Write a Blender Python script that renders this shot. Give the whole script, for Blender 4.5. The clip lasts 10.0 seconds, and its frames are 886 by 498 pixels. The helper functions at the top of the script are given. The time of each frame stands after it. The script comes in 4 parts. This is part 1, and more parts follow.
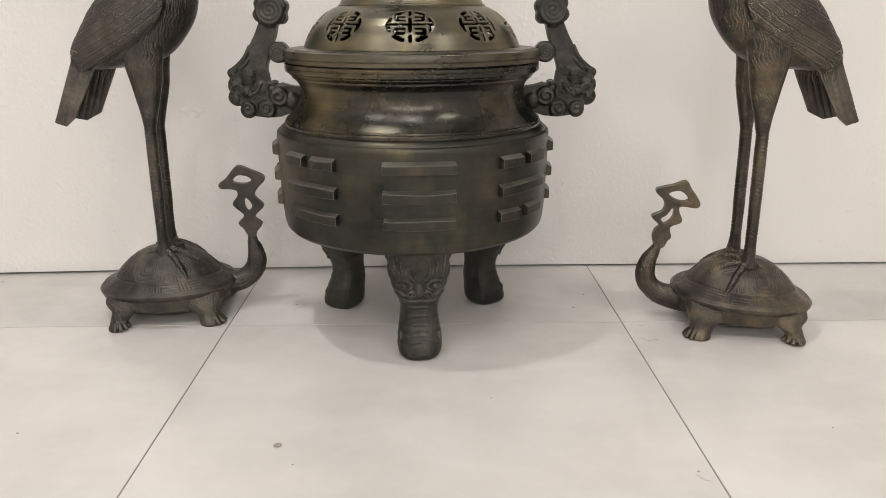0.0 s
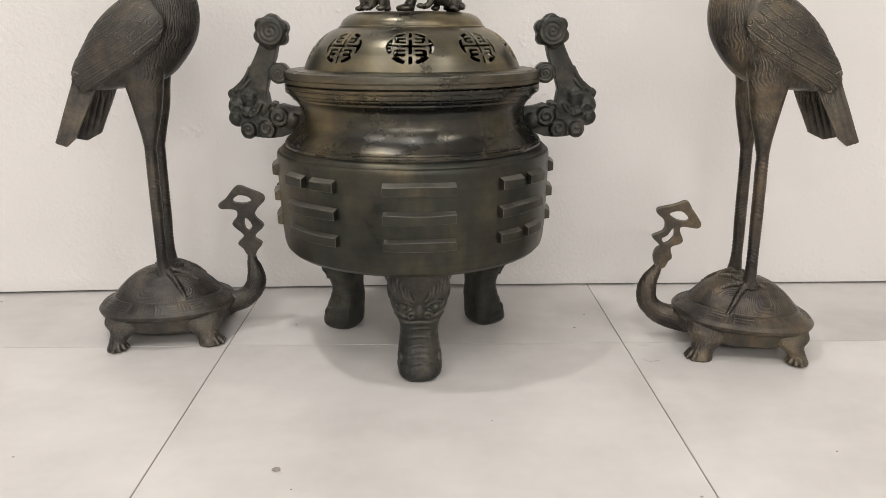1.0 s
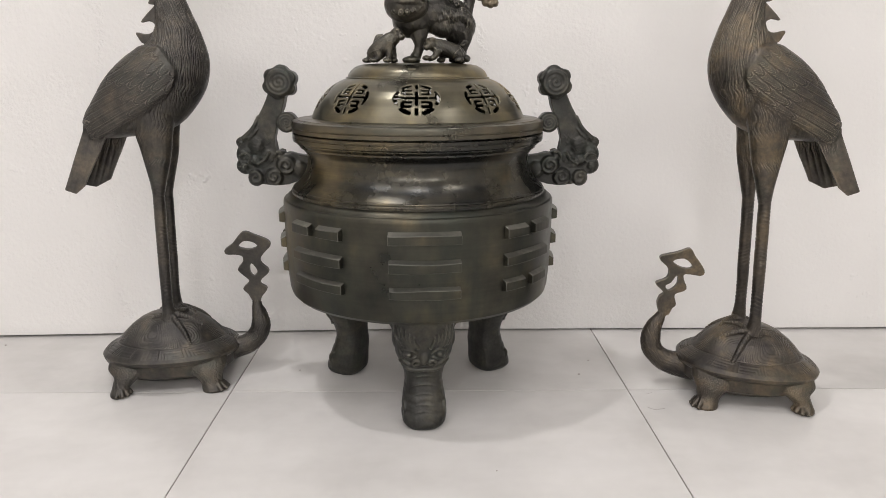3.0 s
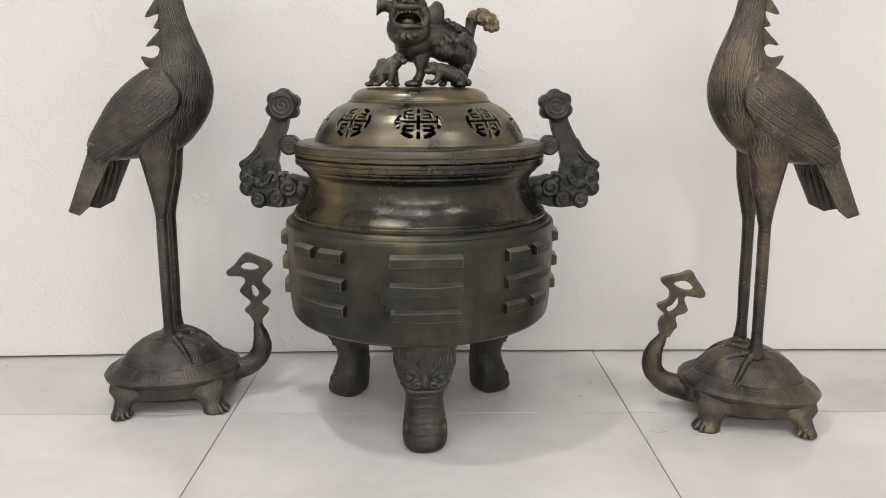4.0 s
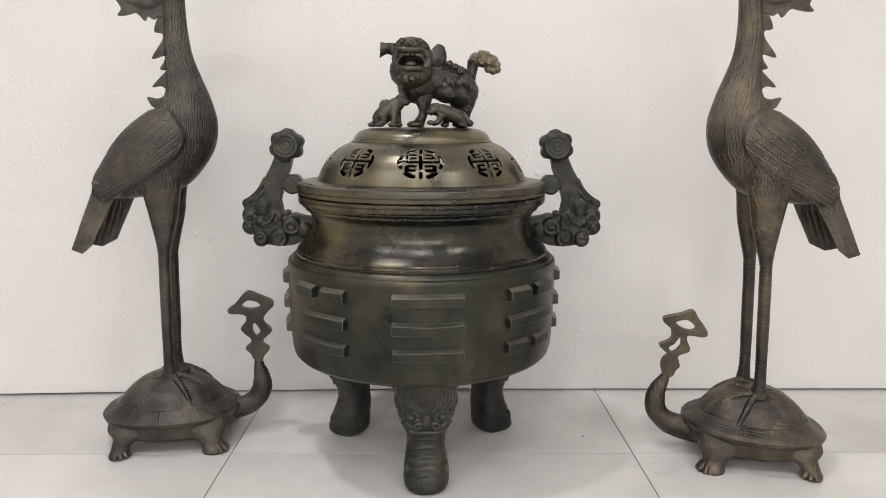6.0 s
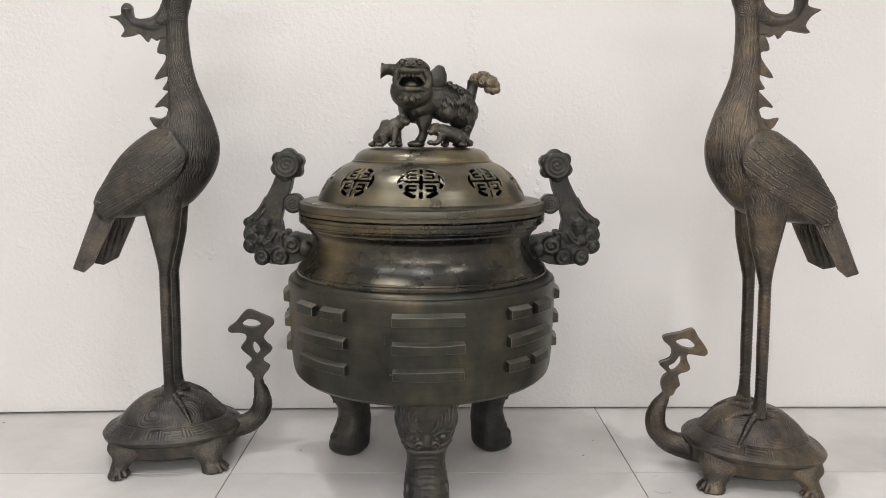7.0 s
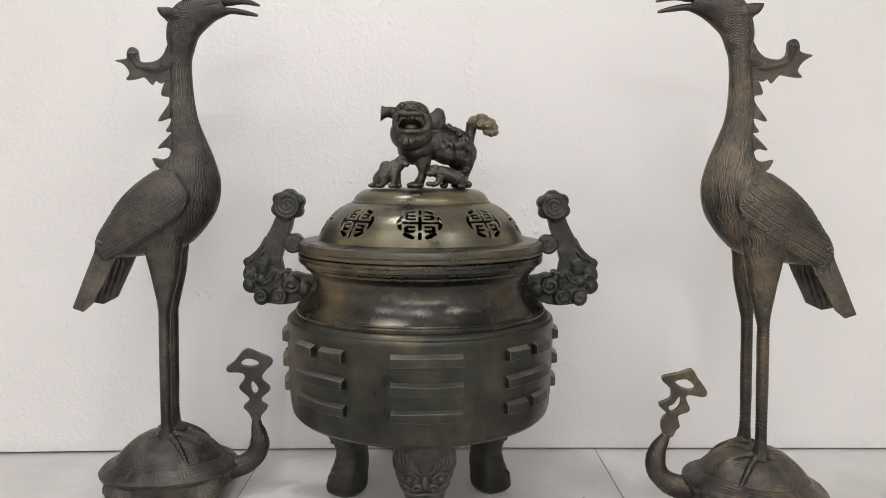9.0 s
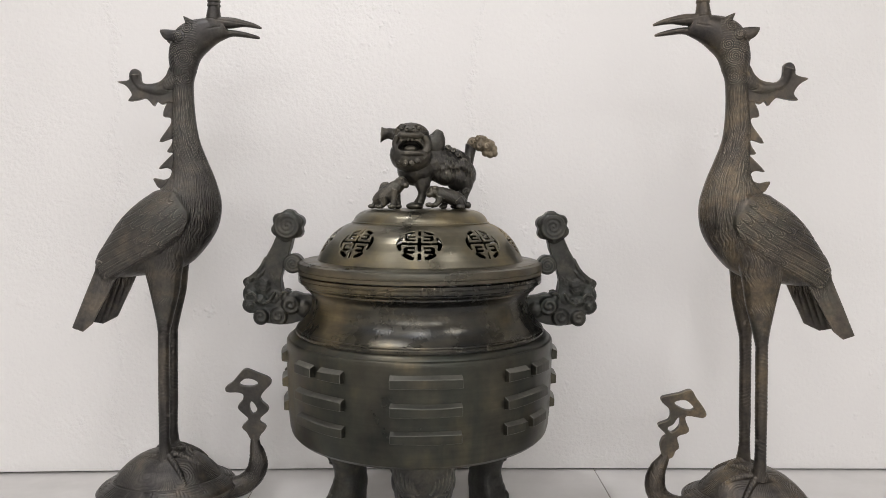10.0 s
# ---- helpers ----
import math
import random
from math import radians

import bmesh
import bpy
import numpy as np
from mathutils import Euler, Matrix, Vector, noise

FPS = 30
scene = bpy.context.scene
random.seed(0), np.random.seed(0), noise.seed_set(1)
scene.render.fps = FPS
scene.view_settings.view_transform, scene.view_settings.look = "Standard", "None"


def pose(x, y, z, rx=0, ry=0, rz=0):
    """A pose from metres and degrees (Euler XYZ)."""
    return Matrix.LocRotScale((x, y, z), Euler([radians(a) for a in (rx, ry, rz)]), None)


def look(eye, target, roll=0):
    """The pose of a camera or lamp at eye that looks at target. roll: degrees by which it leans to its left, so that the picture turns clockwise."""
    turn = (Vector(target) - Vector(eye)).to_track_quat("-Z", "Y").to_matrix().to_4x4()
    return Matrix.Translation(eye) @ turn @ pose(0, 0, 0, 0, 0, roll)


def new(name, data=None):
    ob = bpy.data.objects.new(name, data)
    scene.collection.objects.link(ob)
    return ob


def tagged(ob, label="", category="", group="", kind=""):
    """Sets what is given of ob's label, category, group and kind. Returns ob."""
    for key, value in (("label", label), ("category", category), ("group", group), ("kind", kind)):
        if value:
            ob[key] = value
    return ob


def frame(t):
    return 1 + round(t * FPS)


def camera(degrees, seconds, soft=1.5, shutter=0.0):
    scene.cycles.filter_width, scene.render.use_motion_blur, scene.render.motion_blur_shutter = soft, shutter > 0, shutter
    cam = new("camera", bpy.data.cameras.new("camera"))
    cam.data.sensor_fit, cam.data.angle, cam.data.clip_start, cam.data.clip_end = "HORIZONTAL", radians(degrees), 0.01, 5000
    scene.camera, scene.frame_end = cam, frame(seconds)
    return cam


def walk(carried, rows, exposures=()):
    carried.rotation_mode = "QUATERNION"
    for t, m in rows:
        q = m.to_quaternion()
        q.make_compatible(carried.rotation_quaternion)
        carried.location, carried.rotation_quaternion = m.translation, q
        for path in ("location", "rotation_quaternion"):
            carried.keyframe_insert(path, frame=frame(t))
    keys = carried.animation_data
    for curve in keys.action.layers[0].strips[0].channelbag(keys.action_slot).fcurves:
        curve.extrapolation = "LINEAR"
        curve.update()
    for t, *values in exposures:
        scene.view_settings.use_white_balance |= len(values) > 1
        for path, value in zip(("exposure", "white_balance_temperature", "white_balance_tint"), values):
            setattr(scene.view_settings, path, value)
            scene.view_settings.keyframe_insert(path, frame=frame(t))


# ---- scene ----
cam = camera(63.6, 10.0, soft=0.7)
PATH = [
    (0, (0.013, -1.335, 0.599), (0.044, 0.565, -0.026), -0.1),
    (0.5, (0.013, -1.331, 0.604), (0.046, 0.575, -0.002), -0.1),
    (1, (0.013, -1.328, 0.607), (0.044, 0.584, 0.023), -0.1),
    (1.5, (0.01, -1.328, 0.609), (0.042, 0.593, 0.051), 0.0),
    (2, (0.008, -1.327, 0.617), (0.038, 0.6, 0.08), 0.0),
    (2.5, (0.008, -1.328, 0.622), (0.036, 0.606, 0.111), 0.0),
    (4, (0.006, -1.332, 0.635), (0.031, 0.62, 0.2), 0.1),
    (4.5, (0.006, -1.332, 0.637), (0.031, 0.625, 0.225), 0.1),
    (5, (0.007, -1.332, 0.639), (0.029, 0.63, 0.252), 0.1),
    (5.5, (0.005, -1.332, 0.641), (0.028, 0.635, 0.278), 0.2),
    (7, (0.003, -1.337, 0.651), (0.027, 0.64, 0.353), 0.2),
    (7.5, (0.005, -1.34, 0.652), (0.029, 0.642, 0.38), 0.2),
    (8, (0.006, -1.341, 0.654), (0.03, 0.644, 0.406), 0.3),
    (8.5, (0.007, -1.341, 0.661), (0.03, 0.645, 0.43), 0.3),
    (9, (0.005, -1.343, 0.661), (0.029, 0.647, 0.461), 0.3),
    (9.5, (0.005, -1.346, 0.666), (0.03, 0.646, 0.487), 0.4),
    (10, (0.004, -1.348, 0.669), (0.031, 0.646, 0.515), 0.4),
]
walk(cam, [(t, look(eye, target, roll)) for t, eye, target, roll in PATH],
     exposures=[(0, 0.0, 7000, 10), (1, 0.02, 6900, 10), (2.5, 0.04, 6700, 10), (5.5, 0.04, 6620, 10), (7.5, 0.0, 6600, 10), (10, -0.05, 6520, 10)])

# ---- world, lamps ----
world = bpy.data.worlds.new("room_world")
world.use_nodes = True
scene.world = world
world.node_tree.nodes["Background"].inputs[0].default_value = (1.0, 0.97, 0.93, 1)
world.node_tree.nodes["Background"].inputs[1].default_value = 0.10
CEILING = 2.9
LAMPS = [(x, y, watts, 0.7) for y, watts in ((-1.9, 17), (-5.8, 57)) for x in (-1.6, -0.05, 1.6)]
# recessed downlight: place, watts, tilt
DOWNLIGHTS = [(-0.73, -0.34, 72, 17)]
scene.view_settings.exposure = 0.0


# ---- materials ----
def nodes_of(name):
    m = bpy.data.materials.new(name)
    m.use_nodes = True
    nt = m.node_tree
    return m, nt, nt.nodes["Principled BSDF"]


def add(nt, kind, **inputs):
    n = nt.nodes.new(kind)
    for key, value in inputs.items():
        n.inputs[key.replace("_", " ")].default_value = value
    return n


def ramp(nt, source, stops):
    r = nt.nodes.new("ShaderNodeValToRGB")
    el = r.color_ramp.elements
    while len(el) < len(stops):
        el.new(0.5)
    for e, (p, c) in zip(el, stops):
        e.position, e.color = p, (*c, 1)
    nt.links.new(source, r.inputs[0])
    return r


def coords(nt, scale=(1, 1, 1)):
    tc = nt.nodes.new("ShaderNodeTexCoord")
    mp = nt.nodes.new("ShaderNodeMapping")
    mp.inputs["Scale"].default_value = scale
    nt.links.new(tc.outputs["Object"], mp.inputs[0])
    return mp.outputs[0]


def noise_of(nt, vec, scale, detail=4.0, rough=0.55):
    n = add(nt, "ShaderNodeTexNoise", Scale=scale, Detail=detail, Roughness=rough)
    nt.links.new(vec, n.inputs["Vector"])
    return n.outputs["Fac"]


def mix(nt, fac, a, b, blend="MIX"):
    m = nt.nodes.new("ShaderNodeMix")
    m.data_type, m.blend_type = "RGBA", blend
    if isinstance(fac, float):
        m.inputs[0].default_value = fac
    else:
        nt.links.new(fac, m.inputs[0])
    for i, v in ((6, a), (7, b)):
        if isinstance(v, tuple):
            m.inputs[i].default_value = (*v, 1)
        else:
            nt.links.new(v, m.inputs[i])
    return m.outputs[2]


def bump(nt, p, height, strength, distance):
    b = add(nt, "ShaderNodeBump", Strength=strength, Distance=distance)
    nt.links.new(height, b.inputs["Height"])
    nt.links.new(b.outputs[0], p.inputs["Normal"])


def bronze(name, dark, mid, warm, green, metal, rough, streak, fine=0.00016):
    """Turned and polished bronze, blotched and streaked with old patina."""
    m, nt, p = nodes_of(name)
    v = coords(nt)
    big = noise_of(nt, v, 4.0, 5.0, 0.6)
    base = ramp(nt, big, [(0.33, dark), (0.50, mid), (0.66, warm)]).outputs[0]
    s = noise_of(nt, coords(nt, streak), 5.0, 4.0, 0.65)
    base = mix(nt, ramp(nt, s, [(0.42, (0, 0, 0)), (0.66, (0.8, 0.8, 0.8))]).outputs[0], base, green)
    smudge = noise_of(nt, v, 22.0, 5.0, 0.65)
    base = mix(nt, 0.7, base, ramp(nt, smudge, [(0.32, (0.66, 0.67, 0.68)), (0.68, (1.30, 1.26, 1.18))]).outputs[0], "MULTIPLY")
    # rings left by turning
    rings = noise_of(nt, coords(nt, (1.2, 1.2, 60)), 2.6, 4.0, 0.7)
    base = mix(nt, 0.5, base, ramp(nt, rings, [(0.3, (0.78, 0.78, 0.78)), (0.7, (1.22, 1.20, 1.15))]).outputs[0], "MULTIPLY")
    nt.links.new(base, p.inputs["Base Color"])
    p.inputs["Metallic"].default_value = metal
    dull = mix(nt, 0.5, smudge, big)
    r = ramp(nt, dull, [(0.36, (rough - 0.09,) * 3), (0.62, (rough + 0.15,) * 3)]).outputs[0]
    nt.links.new(r, p.inputs["Roughness"])
    grain = mix(nt, 0.5, noise_of(nt, v, 160.0, 3.0), rings)
    grain = mix(nt, 0.4, grain, noise_of(nt, v, 48.0, 4.0))
    bump(nt, p, grain, 0.6, fine)
    return m


def patina(name, dark, mid, warm, green, rub_glint, metal, rough, fine=0.0006):
    """Cast bronze under a dull oxide skin, ridges tinted paler for rubbing and glints."""
    m, nt, p = nodes_of(name)
    v = coords(nt)
    tone = mix(nt, 0.42, noise_of(nt, v, 7.0, 5.0, 0.6), noise_of(nt, v, 30.0, 5.0, 0.65))
    base = ramp(nt, tone, [(0.36, dark), (0.50, mid), (0.62, warm)]).outputs[0]
    bloom = mix(nt, 0.35, noise_of(nt, v, 5.5, 5.0, 0.65), noise_of(nt, v, 42.0, 4.0, 0.65))
    base = mix(nt, ramp(nt, bloom, [(0.52, (0, 0, 0)), (0.64, (0.75, 0.75, 0.75))]).outputs[0], base, green)
    grain = noise_of(nt, v, 170.0, 3.0)
    base = mix(nt, 0.8, base, ramp(nt, grain, [(0.3, (0.74, 0.74, 0.74)), (0.7, (1.2, 1.2, 1.2))]).outputs[0], "MULTIPLY")
    # ridges lighter in colour: rubbed metal plus the glints they catch
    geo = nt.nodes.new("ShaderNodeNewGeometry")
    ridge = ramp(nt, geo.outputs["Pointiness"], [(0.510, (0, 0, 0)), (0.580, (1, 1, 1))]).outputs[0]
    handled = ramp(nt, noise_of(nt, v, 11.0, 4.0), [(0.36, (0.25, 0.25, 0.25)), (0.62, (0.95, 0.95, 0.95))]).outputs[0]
    worn_glint = mix(nt, 1.0, ridge, handled, "MULTIPLY")
    base = mix(nt, worn_glint, base, rub_glint)
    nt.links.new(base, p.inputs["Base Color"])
    p.inputs["Metallic"].default_value = metal
    r = ramp(nt, noise_of(nt, v, 24.0, 5.0), [(0.3, (rough - 0.08,) * 3), (0.7, (rough + 0.12,) * 3)]).outputs[0]
    nt.links.new(r, p.inputs["Roughness"])
    bump(nt, p, mix(nt, 0.6, grain, noise_of(nt, v, 75.0, 4.0, 0.6)), 0.6, fine)
    return m


# neck and lid toned paler than the belly, partly for what they mirror
BRONZE = bronze("cast_bronze", (0.032, 0.033, 0.034), (0.078, 0.072, 0.055), (0.225, 0.178, 0.100), (0.038, 0.042, 0.048), 0.92, 0.25, (0.7, 0.7, 5.0))
BRONZE_BELLY = bronze("green_black_bronze", (0.025, 0.027, 0.025), (0.062, 0.059, 0.047), (0.150, 0.124, 0.078), (0.036, 0.042, 0.037), 0.85, 0.35, (3.0, 3.0, 0.5))
BRONZE_LID_LIT = bronze("golden_lit_bronze", (0.080, 0.077, 0.066), (0.140, 0.126, 0.090), (0.310, 0.238, 0.112), (0.104, 0.106, 0.088), 0.90, 0.31, (1.0, 1.0, 1.0))
BRONZE_RIM = bronze("brown_rim_bronze", (0.064, 0.060, 0.050), (0.110, 0.098, 0.074), (0.200, 0.162, 0.098), (0.066, 0.070, 0.062), 0.90, 0.30, (0.8, 0.8, 4.0))
BRONZE_WORN_LIT = patina("worn_lit_bronze", (0.032, 0.034, 0.029), (0.062, 0.060, 0.050), (0.175, 0.168, 0.138), (0.050, 0.062, 0.050), (0.12, 0.115, 0.095), 0.45, 0.42)
BRONZE_TAIL = patina("pale_bronze", (0.085, 0.070, 0.050), (0.160, 0.130, 0.088), (0.240, 0.190, 0.125), (0.120, 0.120, 0.090), (0.30, 0.25, 0.17), 0.45, 0.44)
BRONZE_LION = patina("dark_bronze", (0.020, 0.019, 0.018), (0.044, 0.041, 0.035), (0.105, 0.093, 0.070), (0.066, 0.070, 0.054), (0.28, 0.26, 0.20), 0.60, 0.36)
BRONZE_FOOT = patina("matt_dark_bronze", (0.016, 0.016, 0.015), (0.034, 0.034, 0.030), (0.072, 0.065, 0.050), (0.038, 0.046, 0.039), (0.17, 0.16, 0.125), 0.58, 0.40, fine=0.0009)
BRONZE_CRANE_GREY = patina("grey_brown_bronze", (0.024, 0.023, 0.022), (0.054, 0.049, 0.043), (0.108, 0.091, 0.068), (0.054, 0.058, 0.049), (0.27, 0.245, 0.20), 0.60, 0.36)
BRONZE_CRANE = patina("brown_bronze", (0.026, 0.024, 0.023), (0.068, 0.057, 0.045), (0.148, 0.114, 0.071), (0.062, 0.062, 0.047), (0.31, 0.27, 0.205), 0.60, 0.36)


def wall_paint():
    m, nt, p = nodes_of("wall_paint")
    v = coords(nt)
    big = noise_of(nt, v, 1.6, 3.0)
    c = ramp(nt, big, [(0.3, (0.77, 0.755, 0.73)), (0.7, (0.81, 0.795, 0.77))]).outputs[0]
    nt.links.new(c, p.inputs["Base Color"])
    p.inputs["Roughness"].default_value = 0.62
    orange = noise_of(nt, v, 105.0, 4.0)
    lumps = noise_of(nt, v, 38.0, 2.0)
    ridge = ramp(nt, lumps, [(0.60, (0, 0, 0)), (0.72, (1, 1, 1))]).outputs[0]
    patch = ramp(nt, noise_of(nt, v, 3.1, 2.0), [(0.52, (0, 0, 0)), (0.66, (1, 1, 1))]).outputs[0]
    h = mix(nt, 1.0, ridge, patch, "MULTIPLY")
    sep = nt.nodes.new("ShaderNodeSeparateXYZ")
    nt.links.new(v, sep.inputs[0])
    wob = noise_of(nt, v, 5.0, 3.0)
    rough_lumps = ramp(nt, noise_of(nt, v, 95.0, 3.0), [(0.42, (0, 0, 0)), (0.62, (1, 1, 1))]).outputs[0]
    for x0 in (-0.735, 0.105, 1.22):
        # ragged filler ridge down a wall board joint
        off = nt.nodes.new("ShaderNodeMath")
        off.operation = "MULTIPLY_ADD"
        nt.links.new(wob, off.inputs[0])
        off.inputs[1].default_value, off.inputs[2].default_value = 0.16, -x0 - 0.08
        near = nt.nodes.new("ShaderNodeMath")
        near.operation = "ADD"
        nt.links.new(sep.outputs[0], near.inputs[0])
        nt.links.new(off.outputs[0], near.inputs[1])
        gap = nt.nodes.new("ShaderNodeMath")
        gap.operation = "ABSOLUTE"
        nt.links.new(near.outputs[0], gap.inputs[0])
        strip = ramp(nt, gap.outputs[0], [(0.003, (0.5, 0.5, 0.5)), (0.014, (0, 0, 0))]).outputs[0]
        lump = mix(nt, 1.0, strip, rough_lumps, "MULTIPLY")
        h = mix(nt, 1.0, h, lump, "ADD")
    where = ramp(nt, noise_of(nt, v, 2.3, 3.0), [(0.38, (0.25, 0.25, 0.25)), (0.62, (1, 1, 1))]).outputs[0]
    orange = mix(nt, 1.0, orange, where, "MULTIPLY")
    h = mix(nt, 0.58, h, orange)
    bump(nt, p, h, 1.0, 0.0046)
    return m


def tile_glaze():
    m, nt, p = nodes_of("tile_glaze")
    v = coords(nt)
    warp = noise_of(nt, v, 2.2, 5.0, 0.6)
    info = nt.nodes.new("ShaderNodeObjectInfo")
    clouds = ramp(nt, warp, [(0.30, (0.525, 0.510, 0.487)), (0.48, (0.620, 0.604, 0.580)), (0.68, (0.70, 0.685, 0.662))]).outputs[0]
    brush = noise_of(nt, coords(nt, (1.0, 2.6, 1.0)), 3.5, 6.0, 0.6)
    c = mix(nt, 0.5, clouds, ramp(nt, brush, [(0.35, (0.93, 0.93, 0.93)), (0.65, (1.05, 1.05, 1.05))]).outputs[0], "MULTIPLY")
    tint = ramp(nt, info.outputs["Random"], [(0.0, (0.96, 0.96, 0.96)), (1.0, (1.03, 1.03, 1.03))]).outputs[0]
    c = mix(nt, 1.0, c, tint, "MULTIPLY")
    nt.links.new(c, p.inputs["Base Color"])
    r = ramp(nt, noise_of(nt, v, 14.0, 4.0), [(0.3, (0.15,) * 3), (0.7, (0.25,) * 3)]).outputs[0]
    nt.links.new(r, p.inputs["Roughness"])
    bump(nt, p, noise_of(nt, v, 9.0, 3.0), 0.12, 0.001)
    return m


def plain(name, colour, rough):
    m, nt, p = nodes_of(name)
    v = coords(nt)
    c = ramp(nt, noise_of(nt, v, 40.0), [(0.3, tuple(x * 0.85 for x in colour)), (0.7, tuple(min(1, x * 1.1) for x in colour))]).outputs[0]
    nt.links.new(c, p.inputs["Base Color"])
    p.inputs["Roughness"].default_value = rough
    return m


WALL, TILE = wall_paint(), tile_glaze()
GROUT = plain("grout", (0.16, 0.135, 0.115), 0.9)
# pale tone for the unseen front wall, chosen to throw fill light forward
FAR = plain("far_wall_bounce_paint", (0.72, 0.70, 0.67), 0.7)
CEIL = plain("ceiling_paint", (0.80, 0.79, 0.77), 0.8)
FIBRE = plain("fibre_thread", (0.40, 0.37, 0.34), 0.8)
CRUMB = plain("crumb", (0.30, 0.27, 0.24), 0.8)


# ---- mesh helpers ----
def mesh_of(bm, name):
    me = bpy.data.meshes.new(name)
    bm.normal_update()
    bm.to_mesh(me)
    bm.free()
    return me


def part(name, shape, material, parent=None, label="", sharp=None):
    me = mesh_of(shape, name) if isinstance(shape, bmesh.types.BMesh) else shape
    if len(me.materials):
        me.materials.clear()
    me.materials.append(material)
    if sharp is not None:
        me.polygons.foreach_set("use_smooth", [True] * len(me.polygons))
        me.set_sharp_from_angle(angle=radians(sharp))
    ob = new(name, me)
    if parent:
        ob.parent = parent
    if label:
        ob["label"] = label
    return ob


def loft(bm, sections, seg=24, power=2.0):
    """A closed tube through (centre, half axis a, half axis b) sections."""
    rings = []
    for c, a, b in sections:
        c, a, b = Vector(c), Vector(a), Vector(b)
        ring = []
        for i in range(seg):
            w = 2 * math.pi * i / seg
            x, y = math.cos(w), math.sin(w)
            k = (abs(x) ** power + abs(y) ** power) ** (-1 / power)
            ring.append(bm.verts.new(c + a * x * k + b * y * k))
        rings.append(ring)
    for r, q in zip(rings, rings[1:]):
        for i in range(seg):
            j = (i + 1) % seg
            bm.faces.new((r[i], r[j], q[j], q[i]))
    bm.faces.new(rings[0][::-1])
    bm.faces.new(rings[-1])


def glide(sections, steps=5):
    """More sections between the given ones, along smooth curves."""
    cols = [np.array([[*Vector(c), *Vector(a), *Vector(b)] for c, a, b in sections])][0]
    n, out = len(cols), []
    for i in range(n - 1):
        p = [cols[max(0, min(n - 1, i + k))] for k in (-1, 0, 1, 2)]
        for k in range(steps if i < n - 2 else steps + 1):
            t = k / steps
            q = 0.5 * (2 * p[1] + (p[2] - p[0]) * t + (2 * p[0] - 5 * p[1] + 4 * p[2] - p[3]) * t * t + (3 * p[1] - p[0] - 3 * p[2] + p[3]) * t ** 3)
            out.append((q[0:3], q[3:6], q[6:9]))
    return out


def tube(bm, points, radii, seg=16, flat=1.0):
    pts = [Vector(p) for p in points]
    secs = []
    for i, p in enumerate(pts):
        d = (pts[min(i + 1, len(pts) - 1)] - pts[max(i - 1, 0)]).normalized()
        side = Vector((0, 1, 0)) if abs(d.y) < 0.9 else Vector((1, 0, 0))
        a = side.cross(d).normalized()
        b = d.cross(a).normalized()
        secs.append((p, a * radii[i], b * radii[i] * flat))
    loft(bm, glide(secs, 4) if len(secs) > 2 else secs, seg)


def ball(bm, c, r, rot=(0, 0, 0), sub=3):
    r = r if isinstance(r, tuple) else (r, r, r)
    m = Matrix.LocRotScale(c, Euler([radians(a) for a in rot]), r)
    bmesh.ops.create_icosphere(bm, subdivisions=sub, radius=1.0, matrix=m)


def hull(bm, pts):
    vs = [bm.verts.new(p) for p in pts]
    out = bmesh.ops.convex_hull(bm, input=vs)
    bmesh.ops.delete(bm, geom=[v for v in out["geom_interior"] if isinstance(v, bmesh.types.BMVert)], context="VERTS")


def plate(bm, outline, y0, y1, holes=()):
    """A flat plate in the xz plane, with holes."""
    tmp = bmesh.new()
    for loop in (outline, *holes):
        vs = [tmp.verts.new((x, y0, z)) for x, z in loop]
        for a, b in zip(vs, vs[1:] + vs[:1]):
            tmp.edges.new((a, b))
    bmesh.ops.triangle_fill(tmp, use_beauty=True, use_dissolve=False, edges=tmp.edges[:])
    ext = bmesh.ops.extrude_face_region(tmp, geom=tmp.faces[:])
    bmesh.ops.translate(tmp, vec=(0, y1 - y0, 0), verts=[v for v in ext["geom"] if isinstance(v, bmesh.types.BMVert)])
    bmesh.ops.recalc_face_normals(tmp, faces=tmp.faces[:])
    me = mesh_of(tmp, "plate")
    bm.from_mesh(me)
    bpy.data.meshes.remove(me)


def rounded(points, steps=4):
    """Catmull-Rom through a closed outline."""
    out, n = [], len(points)
    for i in range(n):
        p = [Vector(points[(i + k) % n]) for k in (-1, 0, 1, 2)]
        for s in range(steps):
            t = s / steps
            q = 0.5 * ((2 * p[1]) + (p[2] - p[0]) * t + (2 * p[0] - 5 * p[1] + 4 * p[2] - p[3]) * t * t
                       + (3 * p[1] - p[0] - 3 * p[2] + p[3]) * t ** 3)
            out.append((q.x, q.y))
    return out


def disc(bm, c, r, half):
    """A round boss with its axis along y and a softened rim."""
    x, y, z = c
    loft(bm, [((x, y - half, z), (r * 0.82, 0, 0), (0, 0, r * 0.82)), ((x, y - half * 0.75, z), (r, 0, 0), (0, 0, r)),
              ((x, y + half * 0.75, z), (r, 0, 0), (0, 0, r)), ((x, y + half, z), (r * 0.82, 0, 0), (0, 0, r * 0.82))], 28)


